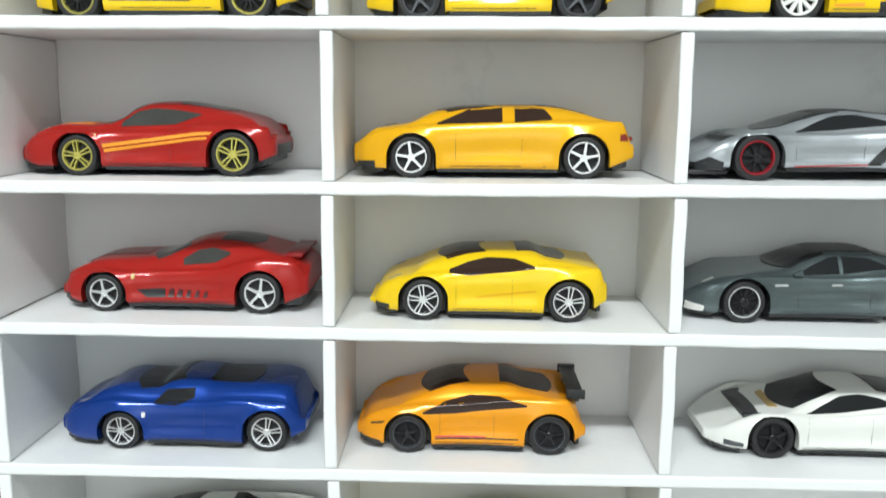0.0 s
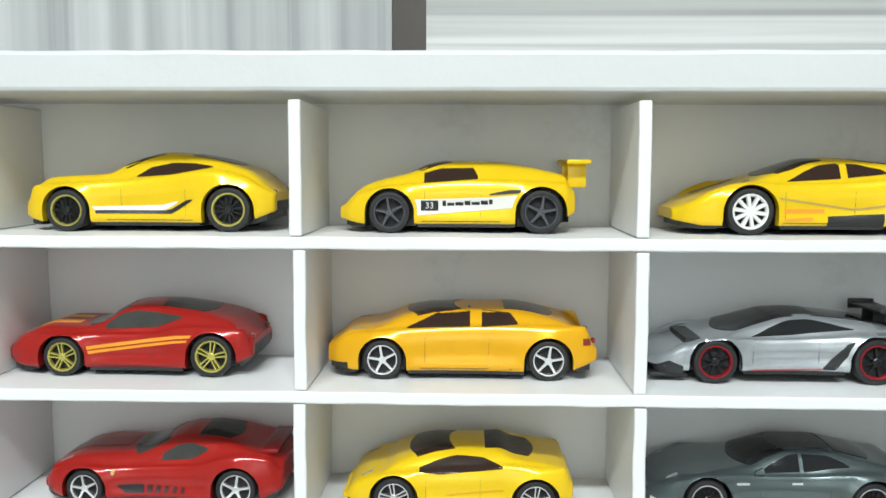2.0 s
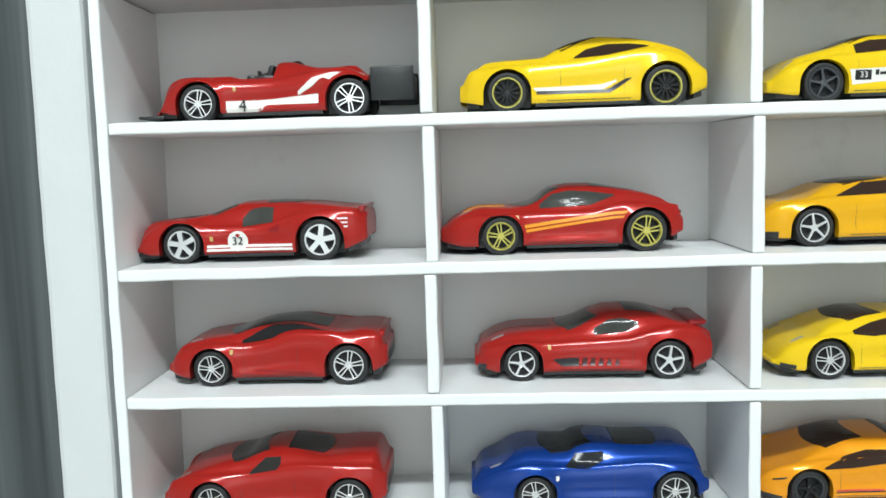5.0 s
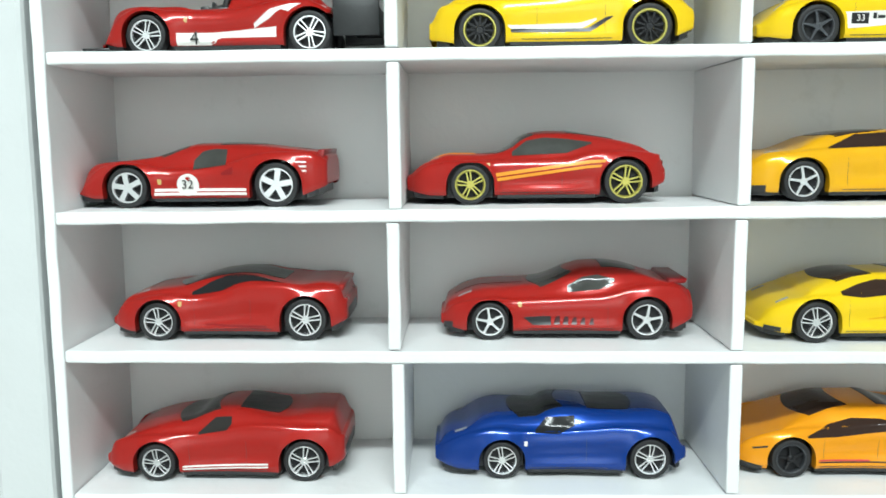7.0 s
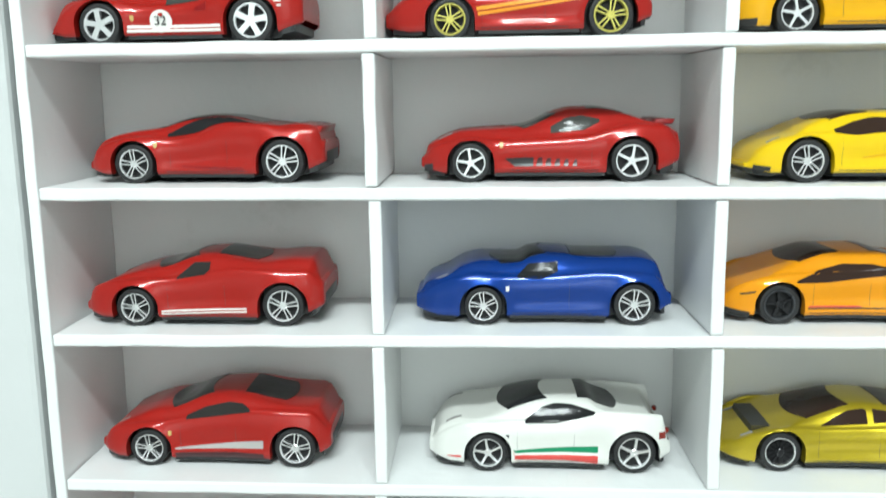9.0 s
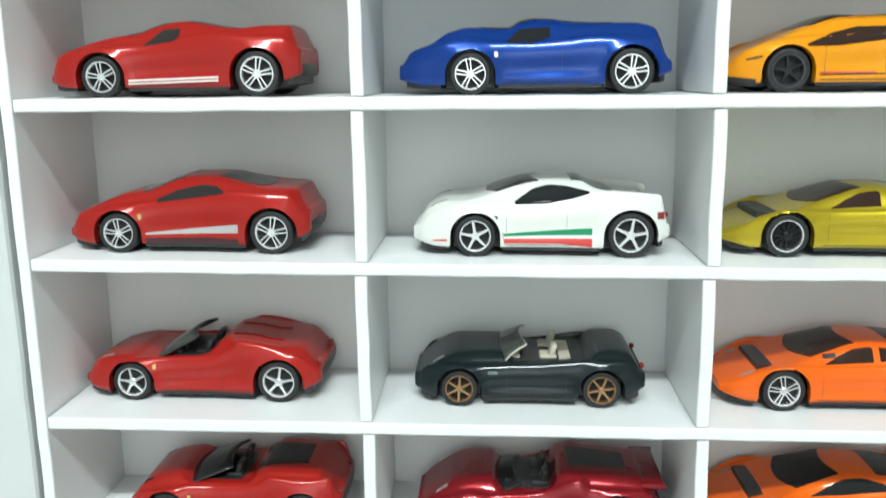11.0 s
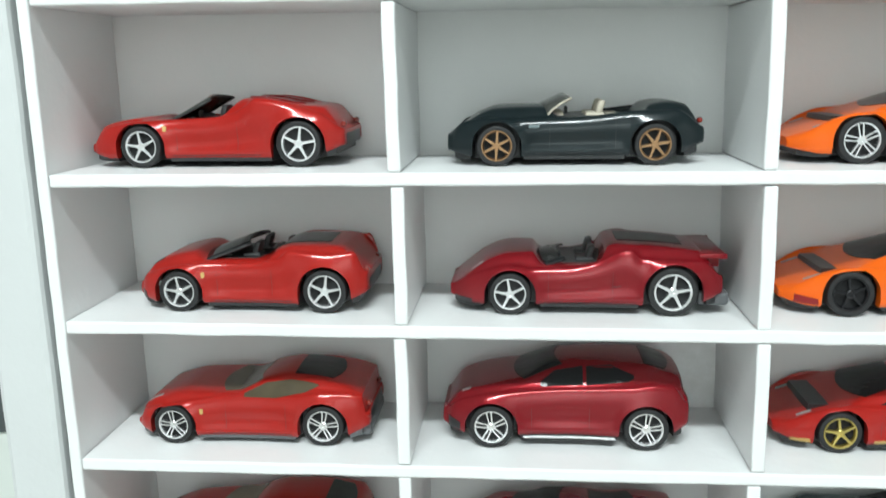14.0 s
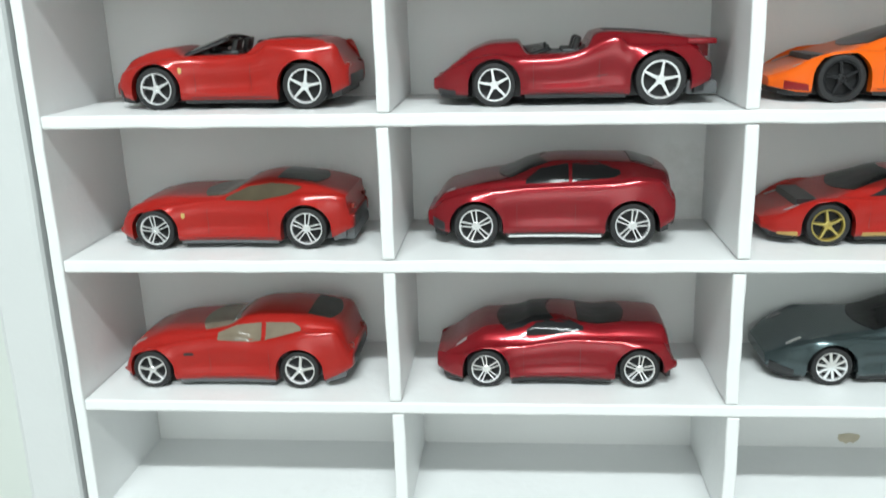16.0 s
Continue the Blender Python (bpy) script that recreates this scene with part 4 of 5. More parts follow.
side_piece(s, c, "sill_line", [(0.410, 4.6), (0.673, 3.4)], [(0.410, 4.9), (0.673, 4.4)], DEEPRED)
badge(s, c, 0.298, 10.6)
lump("rear_spoiler", 62.3, 65.0, -11.5, 11.5, 13.4, 15.4, RED, c, bevel=0.5, shear=0.7)
headlights(s, c, .10, .19)
tail_lamp(s, c)

s, c = model_car(-0.0648, 2, RED, "red front-engined track model coupe with black side pattern and rear spoiler", 12.9, 43.6, 12.3, "star", CHROME, rf=5.3, rr=5.8, y=0.0281, kind="gt",
                 top=[(0, 6.6), (0.008, 9.5), (0.044, 11.2), (0.106, 13.2), (0.155, 14.1), (0.388, 15.3), (0.546, 19.6), (0.594, 20.3), (0.667, 20.3), (0.74, 19.7), (0.887, 16.4), (0.948, 15.4), (1, 13.7)],
                 side=[(0, 6.7), (0.033, 9.4), (0.127, 11.5), (0.196, 12.1), (0.287, 11.6), (0.632, 12.7), (0.768, 15.1), (0.837, 15.8), (0.951, 15.0), (1, 11.4)])
cabin(s, c, CLEAR, [[[(0.498, 13.1), (0.636, 14.0), (0.696, 16.2)], [(0.504, 14.9), (0.566, 17.3), (0.624, 17.9), (0.695, 16.9)]]], (0.346, 0.496), (0.647, 0.807), SMOKE)
side_piece(s, c, "side_pattern", [(0.325, 6.3), (0.36, 4.3), (0.435, 4.3)], [(0.325, 6.5), (0.40, 6.7), (0.435, 6.7)], T_BLACK)
for k in range(5):
    a = 0.445 + k * 0.036
    side_piece(s, c, "side_pattern", [(a, 4.4), (a + 0.026 - k * 0.002, 4.4)], [(a, 4.5), (a + 0.008, 6.7 - k * 0.15), (a + 0.026 - k * 0.002, 6.7 - k * 0.15)], DARKSILL, nx=4)
badge(s, c, 0.301, 10.2)
side_piece(s, c, "front_grille", [(0, 2.8), (0.036, 2.8)], [(0, 4.6), (0.036, 5.0)], PLASTIC)
lump("rear_spoiler", 62.4, 67.6, -11.4, 11.4, 15.4, 16.8, DEEPRED, c, bevel=0.4, shear=0.8)
lump("rear_diffuser", 62.4, 67.4, -11.5, 11.5, 1.8, 4.4, PLASTIC, c, bevel=0.5)
headlights(s, c, .06, .15)
top_piece(s, c, "hood_panel", 0.046, 0.326, .22, .30, DEEPRED)

s, c = model_car(0.0242, 2, YELLOW, "bright yellow model supercar with silver wheels", 14.1, 39.6, 9.7, "split", CHROME, rf=5.7, rr=5.7, y=0.0248,
                 top=[(0, 4.9), (0.03, 8.4), (0.109, 11.5), (0.174, 12.7), (0.239, 15.3), (0.42, 18.7), (0.679, 18.9), (0.757, 17.1), (0.886, 15.7), (0.99, 13.9), (1, 10.6)],
                 side=[(0, 5.1), (0.043, 9.0), (0.148, 12.1), (0.225, 13.1), (0.59, 14.4), (0.711, 15.8), (0.784, 15.7), (0.856, 15.1), (0.977, 14.8), (1, 10.7)])
cabin(s, c, AMBER, [[[(0.322, 13.2), (0.42, 12.5), (0.592, 13.6), (0.702, 14.7)], [(0.334, 14.0), (0.42, 16.0), (0.493, 17.1), (0.615, 16.9), (0.701, 15.2)]]], (0.278, 0.461), (0.623, 0.847))
side_piece(s, c, "front_grille", [(0.014, 3.2), (0.075, 2.9)], [(0.014, 4.6), (0.075, 4.2)], PLASTIC)
headlights(s, c, .07, .16)
# shade of the flank crease, put in as a darker yellow strip
side_piece(s, c, "side_crease", [(0.451, 6.4), (0.705, 8.4)], [(0.451, 6.7), (0.705, 8.9)], AMBERYELLOW, nz=2)

s, c = model_car(0.112, 2, GREY, "dark grey metallic model saloon with black wheels", 15, 46, 13, "mesh", BLACKRIM, CHROME, rf=5.8, rr=5.8, kind="sedan")
cabin(s, c, GLASS, "sedan", (.33, .48), (.70, .86))
top_piece(s, c, "roof_panel", .48, .69, .46, .46, PLASTIC)
side_piece(s, c, "mirror", [(.385, 13.0), (.42, 13.0)], [(.385, 13.6), (.42, 14.6)], GREY, proud=0.9, nx=3, nz=2)
side_piece(s, c, "door_handle", [(.52, 10.6), (.56, 10.7)], [(.52, 11.1), (.56, 11.2)], CHROME, nx=2, nz=1)
side_piece(s, c, "fender_vent", [(.31, 10.4), (.36, 10.4)], [(.31, 11.0), (.36, 11.0)], CHROME, nx=2, nz=1)
side_piece(s, c, "front_grille", [(.0, 2.8), (.06, 2.8)], [(.0, 5.2), (.06, 4.4)], T_WHITE, nx=3)
headlights(s, c, .06, .13)

# row 3
s, c = model_car(-0.1589, 3, RED, "red mid-engined model coupe with a white pinstripe along the sill", 15.2, 41.7, 10.2, "split", CHROME, rf=5.4, rr=5.9, y=0.0239,
                 top=[(0, 6.0), (0.068, 11.3), (0.25, 15.8), (0.365, 17.2), (0.417, 18.7), (0.469, 19.7), (0.532, 20.1), (0.759, 17.9), (0.886, 18.7), (0.962, 18.7), (1, 12.7)],
                 side=[(0, 6.2), (0.039, 10.7), (0.132, 12.8), (0.222, 13.5), (0.348, 13.7), (0.468, 14.5), (0.565, 15.8), (0.661, 16.4), (0.946, 15.7), (1, 12.8)])
cabin(s, c, SMOKE, [[[(0.401, 13.3), (0.52, 14.5), (0.538, 15.8)], [(0.402, 13.8), (0.467, 17.5), (0.539, 17.8)]]], (0.278, 0.452), (0.564, 0.758), GLASS)
for z in (3.3, 4.1):
    side_piece(s, c, "sill_stripe", [(0.329, z), (0.697, z + .8)], [(0.329, z + .45), (0.697, z + 1.25)], T_WHITE, nz=1)
badge(s, c, 0.288, 9.6)
tail_lamp(s, c)
headlights(s, c)

s, c = model_car(-0.0616, 3, BLUE, "metallic blue mid-engined model supercar", 18.1, 41.6, 9.7, "split", CHROME, rf=5.4, rr=5.8, y=0.0261,
                 top=[(0, 7.9), (0.033, 11.4), (0.107, 13.2), (0.181, 16.4), (0.255, 17.6), (0.402, 17.5), (0.451, 19.3), (0.512, 19.9), (0.573, 19.7), (0.646, 18.8), (0.744, 18.5), (0.866, 18.6), (0.951, 17.3), (1, 7.6)],
                 side=[(0, 7.9), (0.058, 10.7), (0.153, 13.6), (0.244, 14.7), (0.36, 13.9), (0.475, 13.8), (0.613, 14.3), (0.728, 15.1), (0.82, 15.0), (0.934, 14.2), (1, 8.9)])
cabin(s, c, GLASS, [[[(0.397, 13.2), (0.49, 12.8), (0.559, 14.8)], [(0.397, 13.7), (0.443, 16.8), (0.559, 17.3)]]], (0.286, 0.484), (0.613, 0.812))
side_piece(s, c, "side_scoop", [(0.564, 6.5), (0.693, 9.0)], [(0.564, 6.8), (0.693, 11.0)], BLUE, proud=-0.02)
badge(s, c, 0.350, 10.4, T_WHITE)
headlights(s, c)

s, c = model_car(0.0198, 3, ORANGEYELLOW, "orange-yellow model supercar with black wheels and black rear wing", 14.0, 40.0, 9.5, "five", BLACKRIM, GUNMETAL, rf=5.6, rr=5.9, y=0.0272,
                 top=[(0, 6.5), (0.038, 9.7), (0.146, 12.5), (0.28, 16.5), (0.441, 19.9), (0.547, 19.9), (0.654, 19.7), (0.735, 18.0), (0.922, 15.3), (0.977, 13.2), (1, 6.6)],
                 side=[(0, 7.1), (0.052, 10.6), (0.162, 13.4), (0.267, 14.3), (0.393, 14.6), (0.72, 16.5), (0.82, 16.6), (0.92, 16.2), (1, 8.3)])
cabin(s, c, AMBER, [[[(0.286, 11.7), (0.418, 11.8), (0.596, 13.2), (0.748, 14.3)], [(0.286, 12.2), (0.392, 15.0), (0.494, 16.6), (0.62, 16.6), (0.747, 14.8)]]], (0.270, 0.465), (0.629, 0.875))
side_piece(s, c, "side_stripe", [(0.342, 4.4), (0.711, 4.6)], [(0.342, 4.7), (0.711, 4.9)], T_BLACK, nz=1)
side_piece(s, c, "sill_stripe", [(0.342, 4.9), (0.567, 4.9)], [(0.342, 5.3), (0.567, 5.3)], T_RED, nz=1)
side_piece(s, c, "front_lip", [(0, 2.6), (0.096, 2.6)], [(0, 4.2), (0.096, 3.4)], PLASTIC)
side_piece(s, c, "headlight_line", [(0.055, 8.2), (0.117, 9.0)], [(0.055, 8.6), (0.117, 9.5)], T_BLACK, nx=3, nz=1)
rear_wing(s, c, 58.9, 17.2, 4.6, 12.2, PLASTIC, 0.5, 3, 1.3)

s, c = model_car(0.1225, 3, WHITECAR, "white model supercar with black windscreen and dark green wheels", 17, 44, 13, "star", BLACKRIM, BLACKRIM, rf=6.0, rr=6.0, kind="mid")
cabin(s, c, GLASS, "mid", (.27, .46), (.64, .80))
for sgn in (-1, 1):
    top_piece(s, c, "headlight", .13, .20, .06, .06, GUNMETAL, centre=sgn * .70, nx=6, ny=4)
side_piece(s, c, "front_grille", [(.05, 3.6), (.12, 3.2)], [(.05, 5.2), (.12, 4.4)], GUNMETAL)
top_piece(s, c, "wiper_panel", .245, .275, .40, .50, T_GOLD)

# row 4
s, c = model_car(-0.1586, 4, RED, "red mid-engined model coupe with a silver side stripe", 15.0, 42.6, 9.2, "split", CHROME, rf=5.5, rr=6.0, y=0.0252,
                 top=[(0, 5.9), (0.056, 10.7), (0.166, 14.3), (0.248, 16.3), (0.314, 16.8), (0.381, 18.3), (0.435, 19.9), (0.502, 20.9), (0.58, 21.1), (0.645, 20.7), (0.747, 19.0), (0.85, 17.9), (0.953, 17.7), (1, 12.2)],
                 side=[(0, 6.3), (0.058, 10.9), (0.189, 13.1), (0.303, 13.9), (0.554, 16.9), (0.677, 17.4), (0.921, 16.9), (1, 11.5)])
cabin(s, c, SMOKE, [[[(0.383, 13.9), (0.544, 15.3), (0.668, 16.5)], [(0.389, 14.9), (0.471, 17.3), (0.571, 18.7), (0.633, 18.4), (0.669, 17.0)]]], (0.276, 0.464), (0.631, 0.840), GLASS)
side_piece(s, c, "side_stripe", [(0.339, 5.2), (0.725, 5.9)], [(0.339, 5.6), (0.725, 8.2)], T_SILVER)
side_piece(s, c, "sill_panel", [(0.339, 2.6), (0.725, 2.6)], [(0.339, 4.2), (0.610, 4.6), (0.725, 4.2)], DARKSILL)
badge(s, c, 0.313, 10.2)
tail_lamp(s, c)
headlights(s, c)

s, c = model_car(-0.0606, 4, WHITECAR, "white mid-engined model coupe with green and red side stripes", 16.1, 41.4, 9.7, "star", CHROME, rf=5.6, rr=6.1, y=0.0251,
                 top=[(0, 7.3), (0.041, 12.3), (0.118, 14.7), (0.194, 15.0), (0.457, 20.3), (0.545, 20.6), (0.657, 20.3), (0.707, 18.5), (0.819, 16.2), (0.932, 14.7), (1, 7.4)],
                 side=[(0, 7.8), (0.071, 11.9), (0.169, 14.5), (0.547, 15.4), (0.641, 16.5), (0.699, 17.9), (0.757, 18.0), (0.967, 16.9), (1, 9.1)])
cabin(s, c, GLASS, [[[(0.391, 14.1), (0.527, 14.4), (0.621, 15.7), (0.689, 17.2)], [(0.396, 14.9), (0.467, 18.1), (0.526, 19.1), (0.597, 18.9), (0.689, 17.7)]]], (0.279, 0.461), (0.622, 0.804))
side_piece(s, c, "green_stripe", [(0.334, 5.6), (0.703, 6.2)], [(0.334, 6.2), (0.703, 8.0)], T_GREEN)
side_piece(s, c, "red_stripe", [(0.334, 3.7), (0.582, 3.7), (0.703, 2.7)], [(0.334, 4.9), (0.703, 5.3)], T_RED)
side_piece(s, c, "red_stripe", [(0.067, 4.1), (0.148, 4.1)], [(0.067, 4.3), (0.148, 5.0)], T_RED, nz=1)
badge(s, c, 0.314, 10.6, GUNMETAL)
tail_lamp(s, c, 11.6, True)
headlights(s, c, .06, .17)

s, c = model_car(0.0225, 4, GOLD, "metallic gold wedge-shaped model coupe with black wheels", 15, 43, 13, "mesh", BLACKRIM, CHROME, rf=5.8, rr=5.8, kind="wedge")
cabin(s, c, AMBER, "two", (.28, .47), (.64, .84))
headlights(s, c)

# row 5
s, c = model_car(-0.16, 5, RED, "red open-top model sports car with a dark interior", 15.1, 42.8, 10.9, "five", CHROME, rf=5.6, rr=6.1, y=0.0288,
                 top=[(0, 6.2), (0.038, 10.6), (0.115, 12.3), (0.203, 13.1), (0.239, 12.3), (0.46, 12.2), (0.535, 13.4), (0.575, 16.3), (0.613, 18.0), (0.71, 17.6), (0.805, 16.3), (0.925, 15.7), (1, 9.8)],
                 side=[(0, 6.3), (0.071, 10.6), (0.195, 12.3), (0.509, 13.2), (0.579, 14.1), (0.638, 16.3), (0.673, 18.1), (0.718, 17.9), (0.917, 14.3), (1, 10.1)])
cockpit(s, c, 0.362, 0.559, PLASTIC)
screen(s, c, 0.297, 0.453, 18.4, CLEAR, PLASTIC)
for y in (-5.2, 5.2):
    lump("roll_hoop", 41.9, 43.8, y - 2.6, y + 2.6, 14, 18.0, PLASTIC, c, bevel=0.8, shear=1.0)
    top_piece(s, c, "buttress", 0.630, 0.842, .10, .06, DEEPRED, centre=y / 14.6, proud=0.5)
badge(s, c, 0.312, 10.4)
tail_lamp(s, c)
headlights(s, c)

s, c = model_car(-0.0654, 5, BLACK, "black-green open-top model car with cream interior and bronze wheels", 12.1, 39.9, 11.5, "six", BRONZE, rf=5.2, rr=5.3, y=0.0281, kind="roadster",
                 top=[(0, 8.2), (0.136, 13.9), (0.187, 14.9), (0.289, 15.2), (0.377, 15.2), (0.441, 12.2), (0.743, 12.1), (0.804, 15.4), (0.866, 16.0), (0.941, 15.2), (1, 9.6)],
                 side=[(0, 8.1), (0.047, 11.0), (0.149, 12.4), (0.246, 12.0), (0.505, 12.2), (0.808, 14.0), (0.9, 14.0), (1, 9.7)])
cockpit(s, c, 0.412, 0.652, CREAM)
screen(s, c, 0.365, 0.459, 17.6, CLEAR, CREAM)
top_piece(s, c, "rear_deck_trim", 0.637, 0.689, .56, .50, CREAM, proud=0.5)
side_piece(s, c, "fender_vent", [(0.318, 9.6), (0.360, 9.6)], [(0.318, 10.4), (0.360, 10.4)], GREY, nx=3, nz=2)
headlights(s, c)
tail_lamp(s, c)

s, c = model_car(0.0245, 5, ORANGE, "orange wedge-shaped model coupe with chrome wheels", 15.5, 43, 13, "split", CHROME, rf=5.9, rr=5.9, kind="wedge")
cabin(s, c, AMBER, "two", (.28, .47), (.64, .84))
headlights(s, c)
side_piece(s, c, "side_vent", [(.37, 14.4), (.42, 14.6)], [(.37, 15.4), (.42, 15.8)], T_BLACK, nx=3, nz=2)

# row 6
s, c = model_car(-0.1516, 6, RED, "red open-top model roadster with raised windscreen", 12.1, 40.0, 10.4, "five", CHROME, rf=5.6, rr=6.0, y=0.0254,
                 top=[(0, 7.0), (0.072, 13.0), (0.159, 15.3), (0.242, 16.1), (0.308, 14.0), (0.569, 14.1), (0.627, 17.2), (0.682, 18.0), (0.791, 18.2), (0.899, 17.7), (1, 11.0)],
                 side=[(0, 7.2), (0.028, 9.7), (0.169, 12.6), (0.294, 13.7), (0.422, 13.5), (0.55, 13.8), (0.628, 14.7), (0.681, 17.0), (0.857, 16.4), (0.958, 16.8), (1, 11.3)])
cockpit(s, c, 0.350, 0.553, PLASTIC)
screen(s, c, 0.282, 0.464, 18.5, GLASS, PLASTIC)
for y in (-5.2, 5.2):
    lump("roll_hoop", 37.2, 38.9, y - 2.0, y + 2.0, 14, 17.6, PLASTIC, c, bevel=0.8, shear=0.8)
top_piece(s, c, "engine_cover", 0.636, 0.844, .50, .44, GLASS)
badge(s, c, 0.298, 10.4)
tail_lamp(s, c)
headlights(s, c, .06, .14, mat=GLASS)
side_piece(s, c, "front_grille", [(0.000, 3.2), (0.032, 3.0)], [(0.000, 5.6), (0.032, 5.2)], PLASTIC)

s, c = model_car(-0.0623, 6, MAROON, "metallic maroon open-top model supercar with rear wing", 15.2, 42.0, 12.1, "five", CHROME, rf=5.6, rr=6.5, sill=3.0, y=0.0263,
                 top=[(0, 7.1), (0.071, 11.2), (0.144, 14.7), (0.216, 16.2), (0.3, 16.4), (0.347, 13.1), (0.55, 13.2), (0.584, 18.0), (0.619, 18.7), (0.925, 16.9), (1, 10.2)],
                 side=[(0, 7.3), (0.059, 10.0), (0.224, 13.4), (0.313, 12.6), (0.424, 12.6), (0.512, 13.5), (0.665, 17.6), (0.709, 15.5), (0.928, 14.8), (1, 10.7)])
cockpit(s, c, 0.352, 0.563, PLASTIC)
screen(s, c, 0.326, 0.398, 14.8, GLASS, PLASTIC)
side_piece(s, c, "side_scoop", [(0.594, 5.4), (0.635, 4.8), (0.692, 9.0)], [(0.594, 8.6), (0.635, 10.2), (0.692, 10.6)], PLASTIC, proud=-0.05)
side_piece(s, c, "front_grille", [(0.007, 3.0), (0.074, 3.0)], [(0.007, 4.6), (0.074, 4.2)], PLASTIC)
top_piece(s, c, "engine_cover", 0.625, 0.872, .42, .36, PLASTIC)
rear_wing(s, c, 64.0, 15.6, 6.5, 12.6, MAROON, 0.5, 3, 0.6)
lump("rear_diffuser", 64.0, 71.9, -12.2, 12.2, 2.4, 6.0, GREY_PLASTIC, c, bevel=0.8)
headlights(s, c)

s, c = model_car(0.0245, 6, ORANGE, "orange model supercar with black wheels", 15.5, 43, 12, "five", BLACKRIM, BLACKRIM, rf=6.0, rr=6.0, kind="wedge")
cabin(s, c, GLASS, "wedge", (.27, .46), (.64, .84))
headlights(s, c, .07, .17)
side_piece(s, c, "front_grille", [(.03, 3.4), (.11, 3.0)], [(.03, 5.6), (.11, 4.6)], DEEPRED)

# row 7
s, c = model_car(-0.1568, 7, RED, "red front-engined model coupe with dark grey base", 11.6, 42.7, 11.8, "split", CHROME, base=GREY_PLASTIC, rf=5.6, rr=5.9, y=0.0259, kind="gt",
                 top=[(0, 5.1), (0.034, 10.3), (0.106, 12.9), (0.228, 14.5), (0.439, 14.4), (0.507, 15.9), (0.549, 17.7), (0.602, 18.9), (0.655, 19.4), (0.732, 19.0), (0.985, 14.6), (1, 8.7)],
                 side=[(0, 5.3), (0.037, 9.2), (0.157, 11.7), (0.281, 13.0), (0.48, 14.2), (0.699, 14.3), (0.809, 15.6), (0.893, 15.5), (0.988, 14.4), (1, 9.2)])
cabin(s, c, OLIVE, [[[(0.477, 13.7), (0.617, 13.6), (0.741, 15.0), (0.803, 16.8)], [(0.483, 14.4), (0.572, 17.0), (0.671, 17.9), (0.768, 17.5), (0.804, 17.1)]]], (0.349, 0.520), (0.690, 0.882), GLASS)
badge(s, c, 0.296, 9.8)
tail_lamp(s, c)
headlights(s, c, .05, .15)
lump("rear_diffuser", 61.7, 67.2, -11.6, 11.6, 2.0, 5.4, GREY_PLASTIC, c, bevel=0.8)

s, c = model_car(-0.0677, 7, MAROON, "metallic maroon model sport utility car", 12.6, 41.6, 10.6, "split", CHROME, rf=6.1, rr=6.1, sill=4.0, y=0.0271,
                 top=[(0, 9.5), (0.03, 12.5), (0.057, 14.5), (0.135, 16.2), (0.238, 17.8), (0.314, 18.6), (0.428, 21.8), (0.491, 22.8), (0.566, 23.2), (0.838, 22.6), (0.912, 21.3), (0.986, 19.6), (1, 14.5)],
                 side=[(0, 9.5), (0.071, 13.3), (0.199, 15.6), (0.783, 18.1), (0.852, 18.8), (0.943, 18.0), (1, 13.2)])
cabin(s, c, GLASS, [[[(0.389, 17.1), (0.577, 17.7)], [(0.401, 18.2), (0.46, 21.0), (0.577, 22.2)]], [[(0.591, 17.7), (0.763, 18.8), (0.786, 19.6)], [(0.591, 22.1), (0.694, 22.4), (0.786, 20.4)]]], (0.288, 0.463), (0.833, 0.946))
side_piece(s, c, "sill_trim", [(0.329, 2.9), (0.710, 2.9)], [(0.329, 3.5), (0.710, 3.5)], CHROME, nz=1)
side_piece(s, c, "front_grille", [(0.011, 5.0), (0.062, 4.6)], [(0.011, 8.2), (0.062, 7.0)], PLASTIC)
headlights(s, c, .07, .13)
tail_lamp(s, c, 13)

s, c = model_car(0.0245, 7, RED, "red model supercar with gold wheels and gold sill", 15, 43, 12, "five", GOLDRIM, rf=5.7, rr=5.9, kind="wedge")
cabin(s, c, GLASS, "wedge", (.27, .46), (.64, .84))
headlights(s, c, .07, .16)
side_piece(s, c, "sill_stripe", [(.34, 2.6), (.71, 2.6)], [(.34, 3.8), (.71, 3.8)], T_GOLD)
side_piece(s, c, "front_lip", [(.04, 2.8), (.13, 2.6)], [(.04, 3.6), (.13, 4.2)], T_GOLD)

# row 8
s, c = model_car(-0.1617, 8, RED, "red model shooting-brake with cream interior", 10.1, 43.3, 14.0, "star", CHROME, base=GREY_PLASTIC, rf=5.6, rr=5.7, y=0.0235, kind="wagon",
                 top=[(0, 3.2), (0.044, 11.5), (0.115, 13.9), (0.199, 15.8), (0.467, 17.3), (0.563, 20.7), (0.63, 21.6), (0.708, 21.6), (0.811, 20.8), (0.887, 19.6), (0.962, 17.7), (1, 10.2)],
                 side=[(0, 3.6), (0.044, 9.2), (0.148, 12.2), (0.401, 15.0), (0.501, 15.5), (0.623, 14.7), (0.845, 17.0), (0.942, 17.0), (1, 10.0)])
cabin(s, c, TAN, [[[(0.428, 14.4), (0.589, 13.9), (0.629, 14.3)], [(0.442, 16.0), (0.52, 17.9), (0.634, 18.8)]], [[(0.643, 14.3), (0.714, 15.5), (0.802, 17.1)], [(0.649, 18.8), (0.767, 18.9), (0.802, 17.8)]]], (0.337, 0.502), (0.821, 0.944), CLEAR)
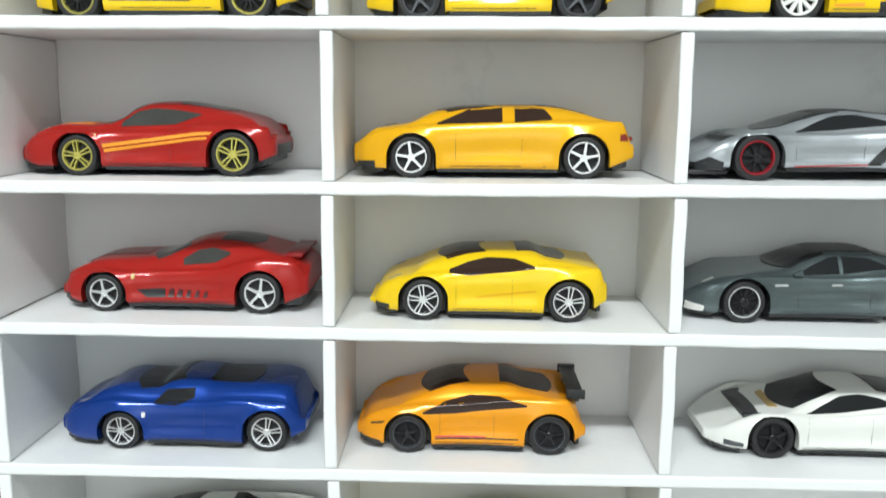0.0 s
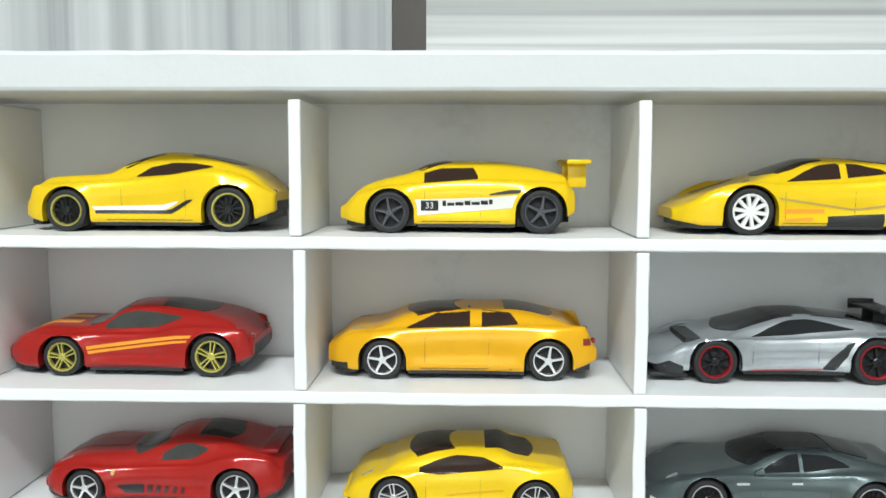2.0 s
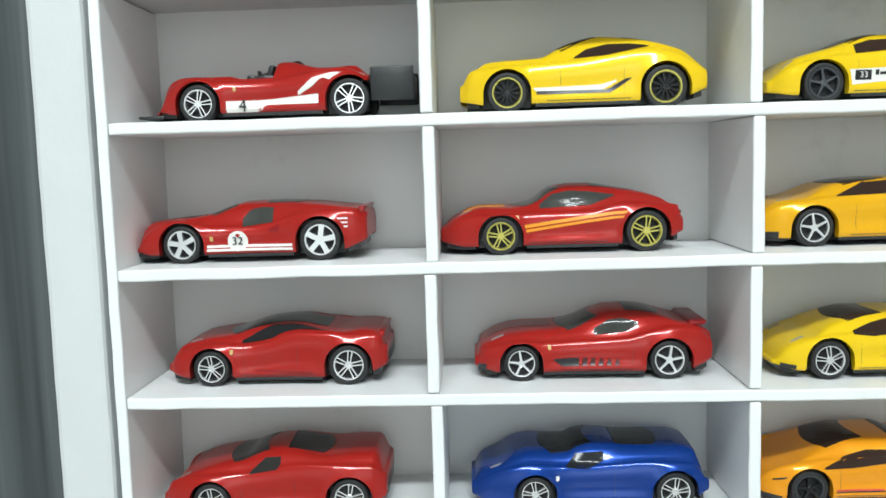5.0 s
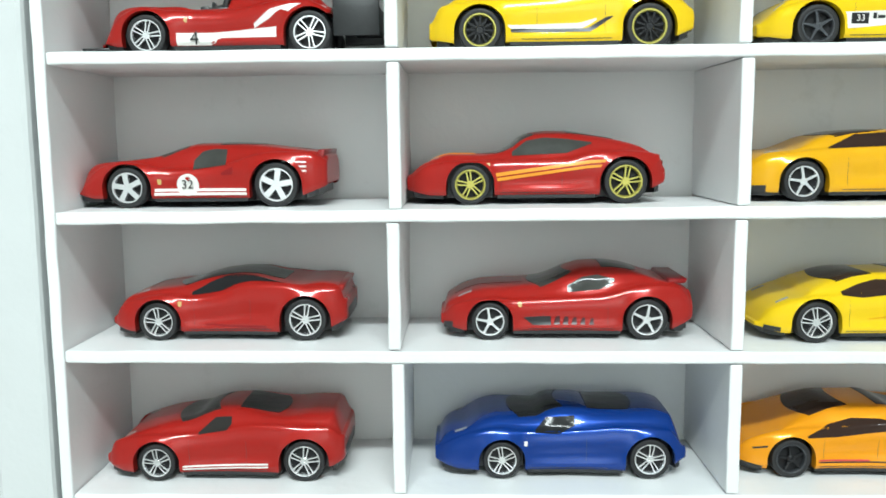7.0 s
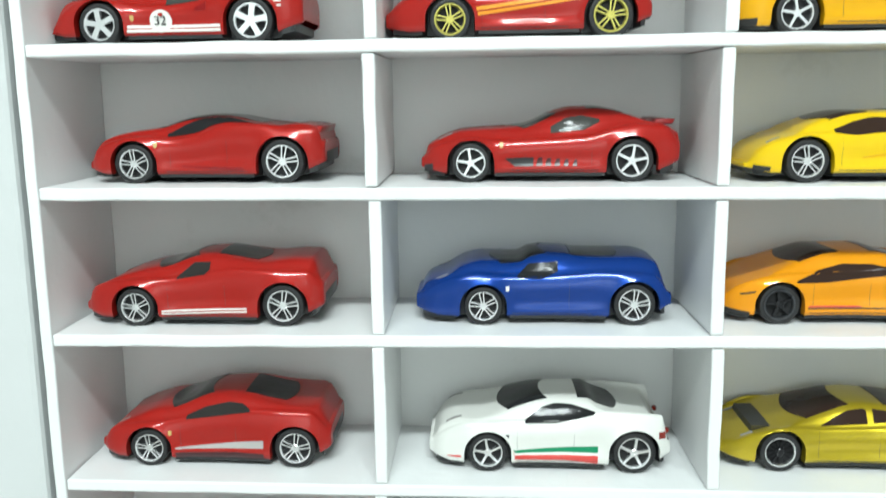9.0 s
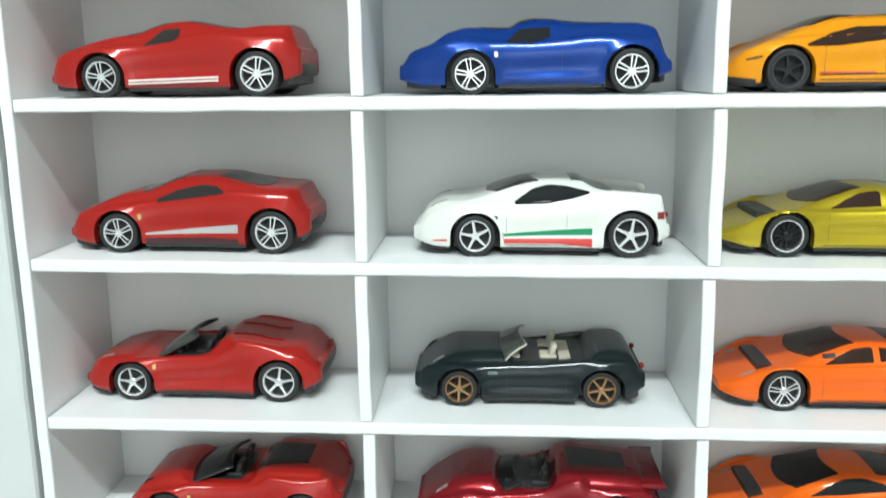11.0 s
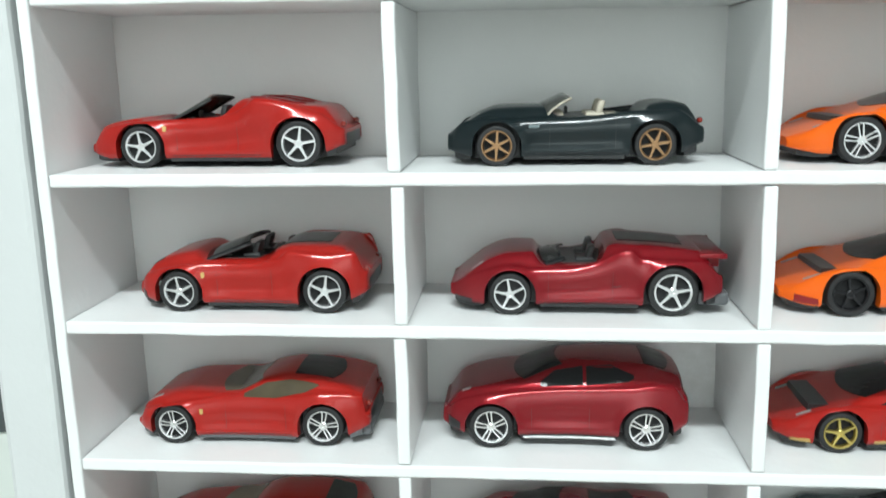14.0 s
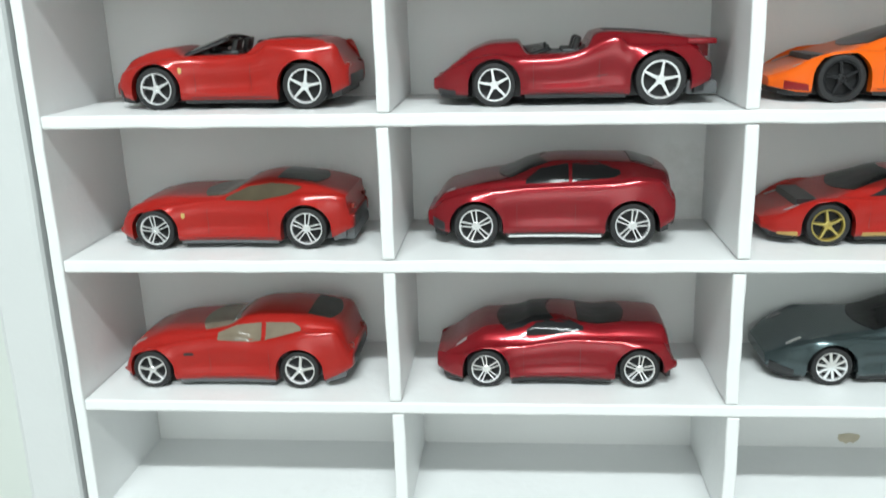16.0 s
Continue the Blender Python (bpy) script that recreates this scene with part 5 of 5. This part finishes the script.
side_piece(s, c, "fender_vent", [(0.296, 10.0), (0.337, 10.0)], [(0.296, 10.8), (0.337, 10.8)], T_BLACK, nx=2, nz=1)
headlights(s, c, .05, .15)
tail_lamp(s, c)
lump("rear_diffuser", 60.1, 65.4, -11.6, 11.6, 2.0, 5.6, GREY_PLASTIC, c, bevel=0.8)

s, c = model_car(-0.0656, 8, MAROON, "metallic maroon mid-engined model supercar", 13.3, 42.4, 9.7, "split", CHROME, rf=5.5, rr=5.6, y=0.0255,
                 top=[(0, 8.1), (0.052, 9.9), (0.132, 14.0), (0.211, 16.2), (0.289, 16.5), (0.354, 17.3), (0.406, 18.7), (0.508, 18.9), (0.687, 16.9), (0.788, 17.6), (0.914, 17.3), (0.964, 16.4), (1, 5.7)],
                 side=[(0, 8.6), (0.077, 9.3), (0.206, 12.5), (0.328, 12.4), (0.592, 14.2), (0.711, 14.2), (0.946, 13.1), (1, 7.2)])
cabin(s, c, GLASS, [[[(0.365, 14.4), (0.486, 14.8), (0.618, 16.0)], [(0.377, 15.8), (0.426, 17.8), (0.522, 18.9), (0.618, 16.8)]]], (0.247, 0.463), (0.597, 0.802))
side_piece(s, c, "side_scoop", [(0.515, 5.0), (0.679, 8.8)], [(0.515, 5.4), (0.679, 10.8)], MAROON, proud=-0.05)
headlights(s, c)

s, c = model_car(0.029, 8, DARKGREY, "dark grey metallic model coupe with silver ten-spoke wheels", 15.5, 43, 13, "ten", CHROME, rf=5.6, rr=5.7, high=1.04, kind="gt")
cabin(s, c, GLASS, "gt", (.34, .52), (.66, .84))
headlights(s, c, .06, .15)
side_piece(s, c, "front_grille", [(.0, 2.8), (.08, 2.8)], [(.0, 5.8), (.08, 4.4)], PLASTIC)
for k in range(4):
    side_piece(s, c, "lettering_bar", [(.42 + k * .03, 3.6), (.437 + k * .03, 3.6)], [(.42 + k * .03, 4.4), (.437 + k * .03, 4.4)], T_WHITE, nx=1, nz=1)

# ---- bracket on top of the shelf ----
bracket = tagged(new("hanging_bracket"), "white plastic bracket with round grey screw cap on the shelf", "bracket")
bracket.location = (-0.185, 0.034, 1.541)
for x0, x1, h in ((-0.009, 0.001, 0.0085), (0.003, 0.011, 0.0135)):
    board("clamp_block", x0, x1, -0.004, 0.0135, 0.0, h, T_WHITE, bracket, bevel=0.0012)
verts, faces = lathe([(-6, 0.01), (-6, 3.2), (-5.2, 4.8), (-3.6, 5.6), (-1.8, 5.2), (-0.5, 3.6), (0.5, 2.6), (9, 2.6)], 28)
cap = fix_normals(solid("screw_cap", verts, faces, STEEL, bracket))
cap.location = (0.002, 0.0, 0.0085)
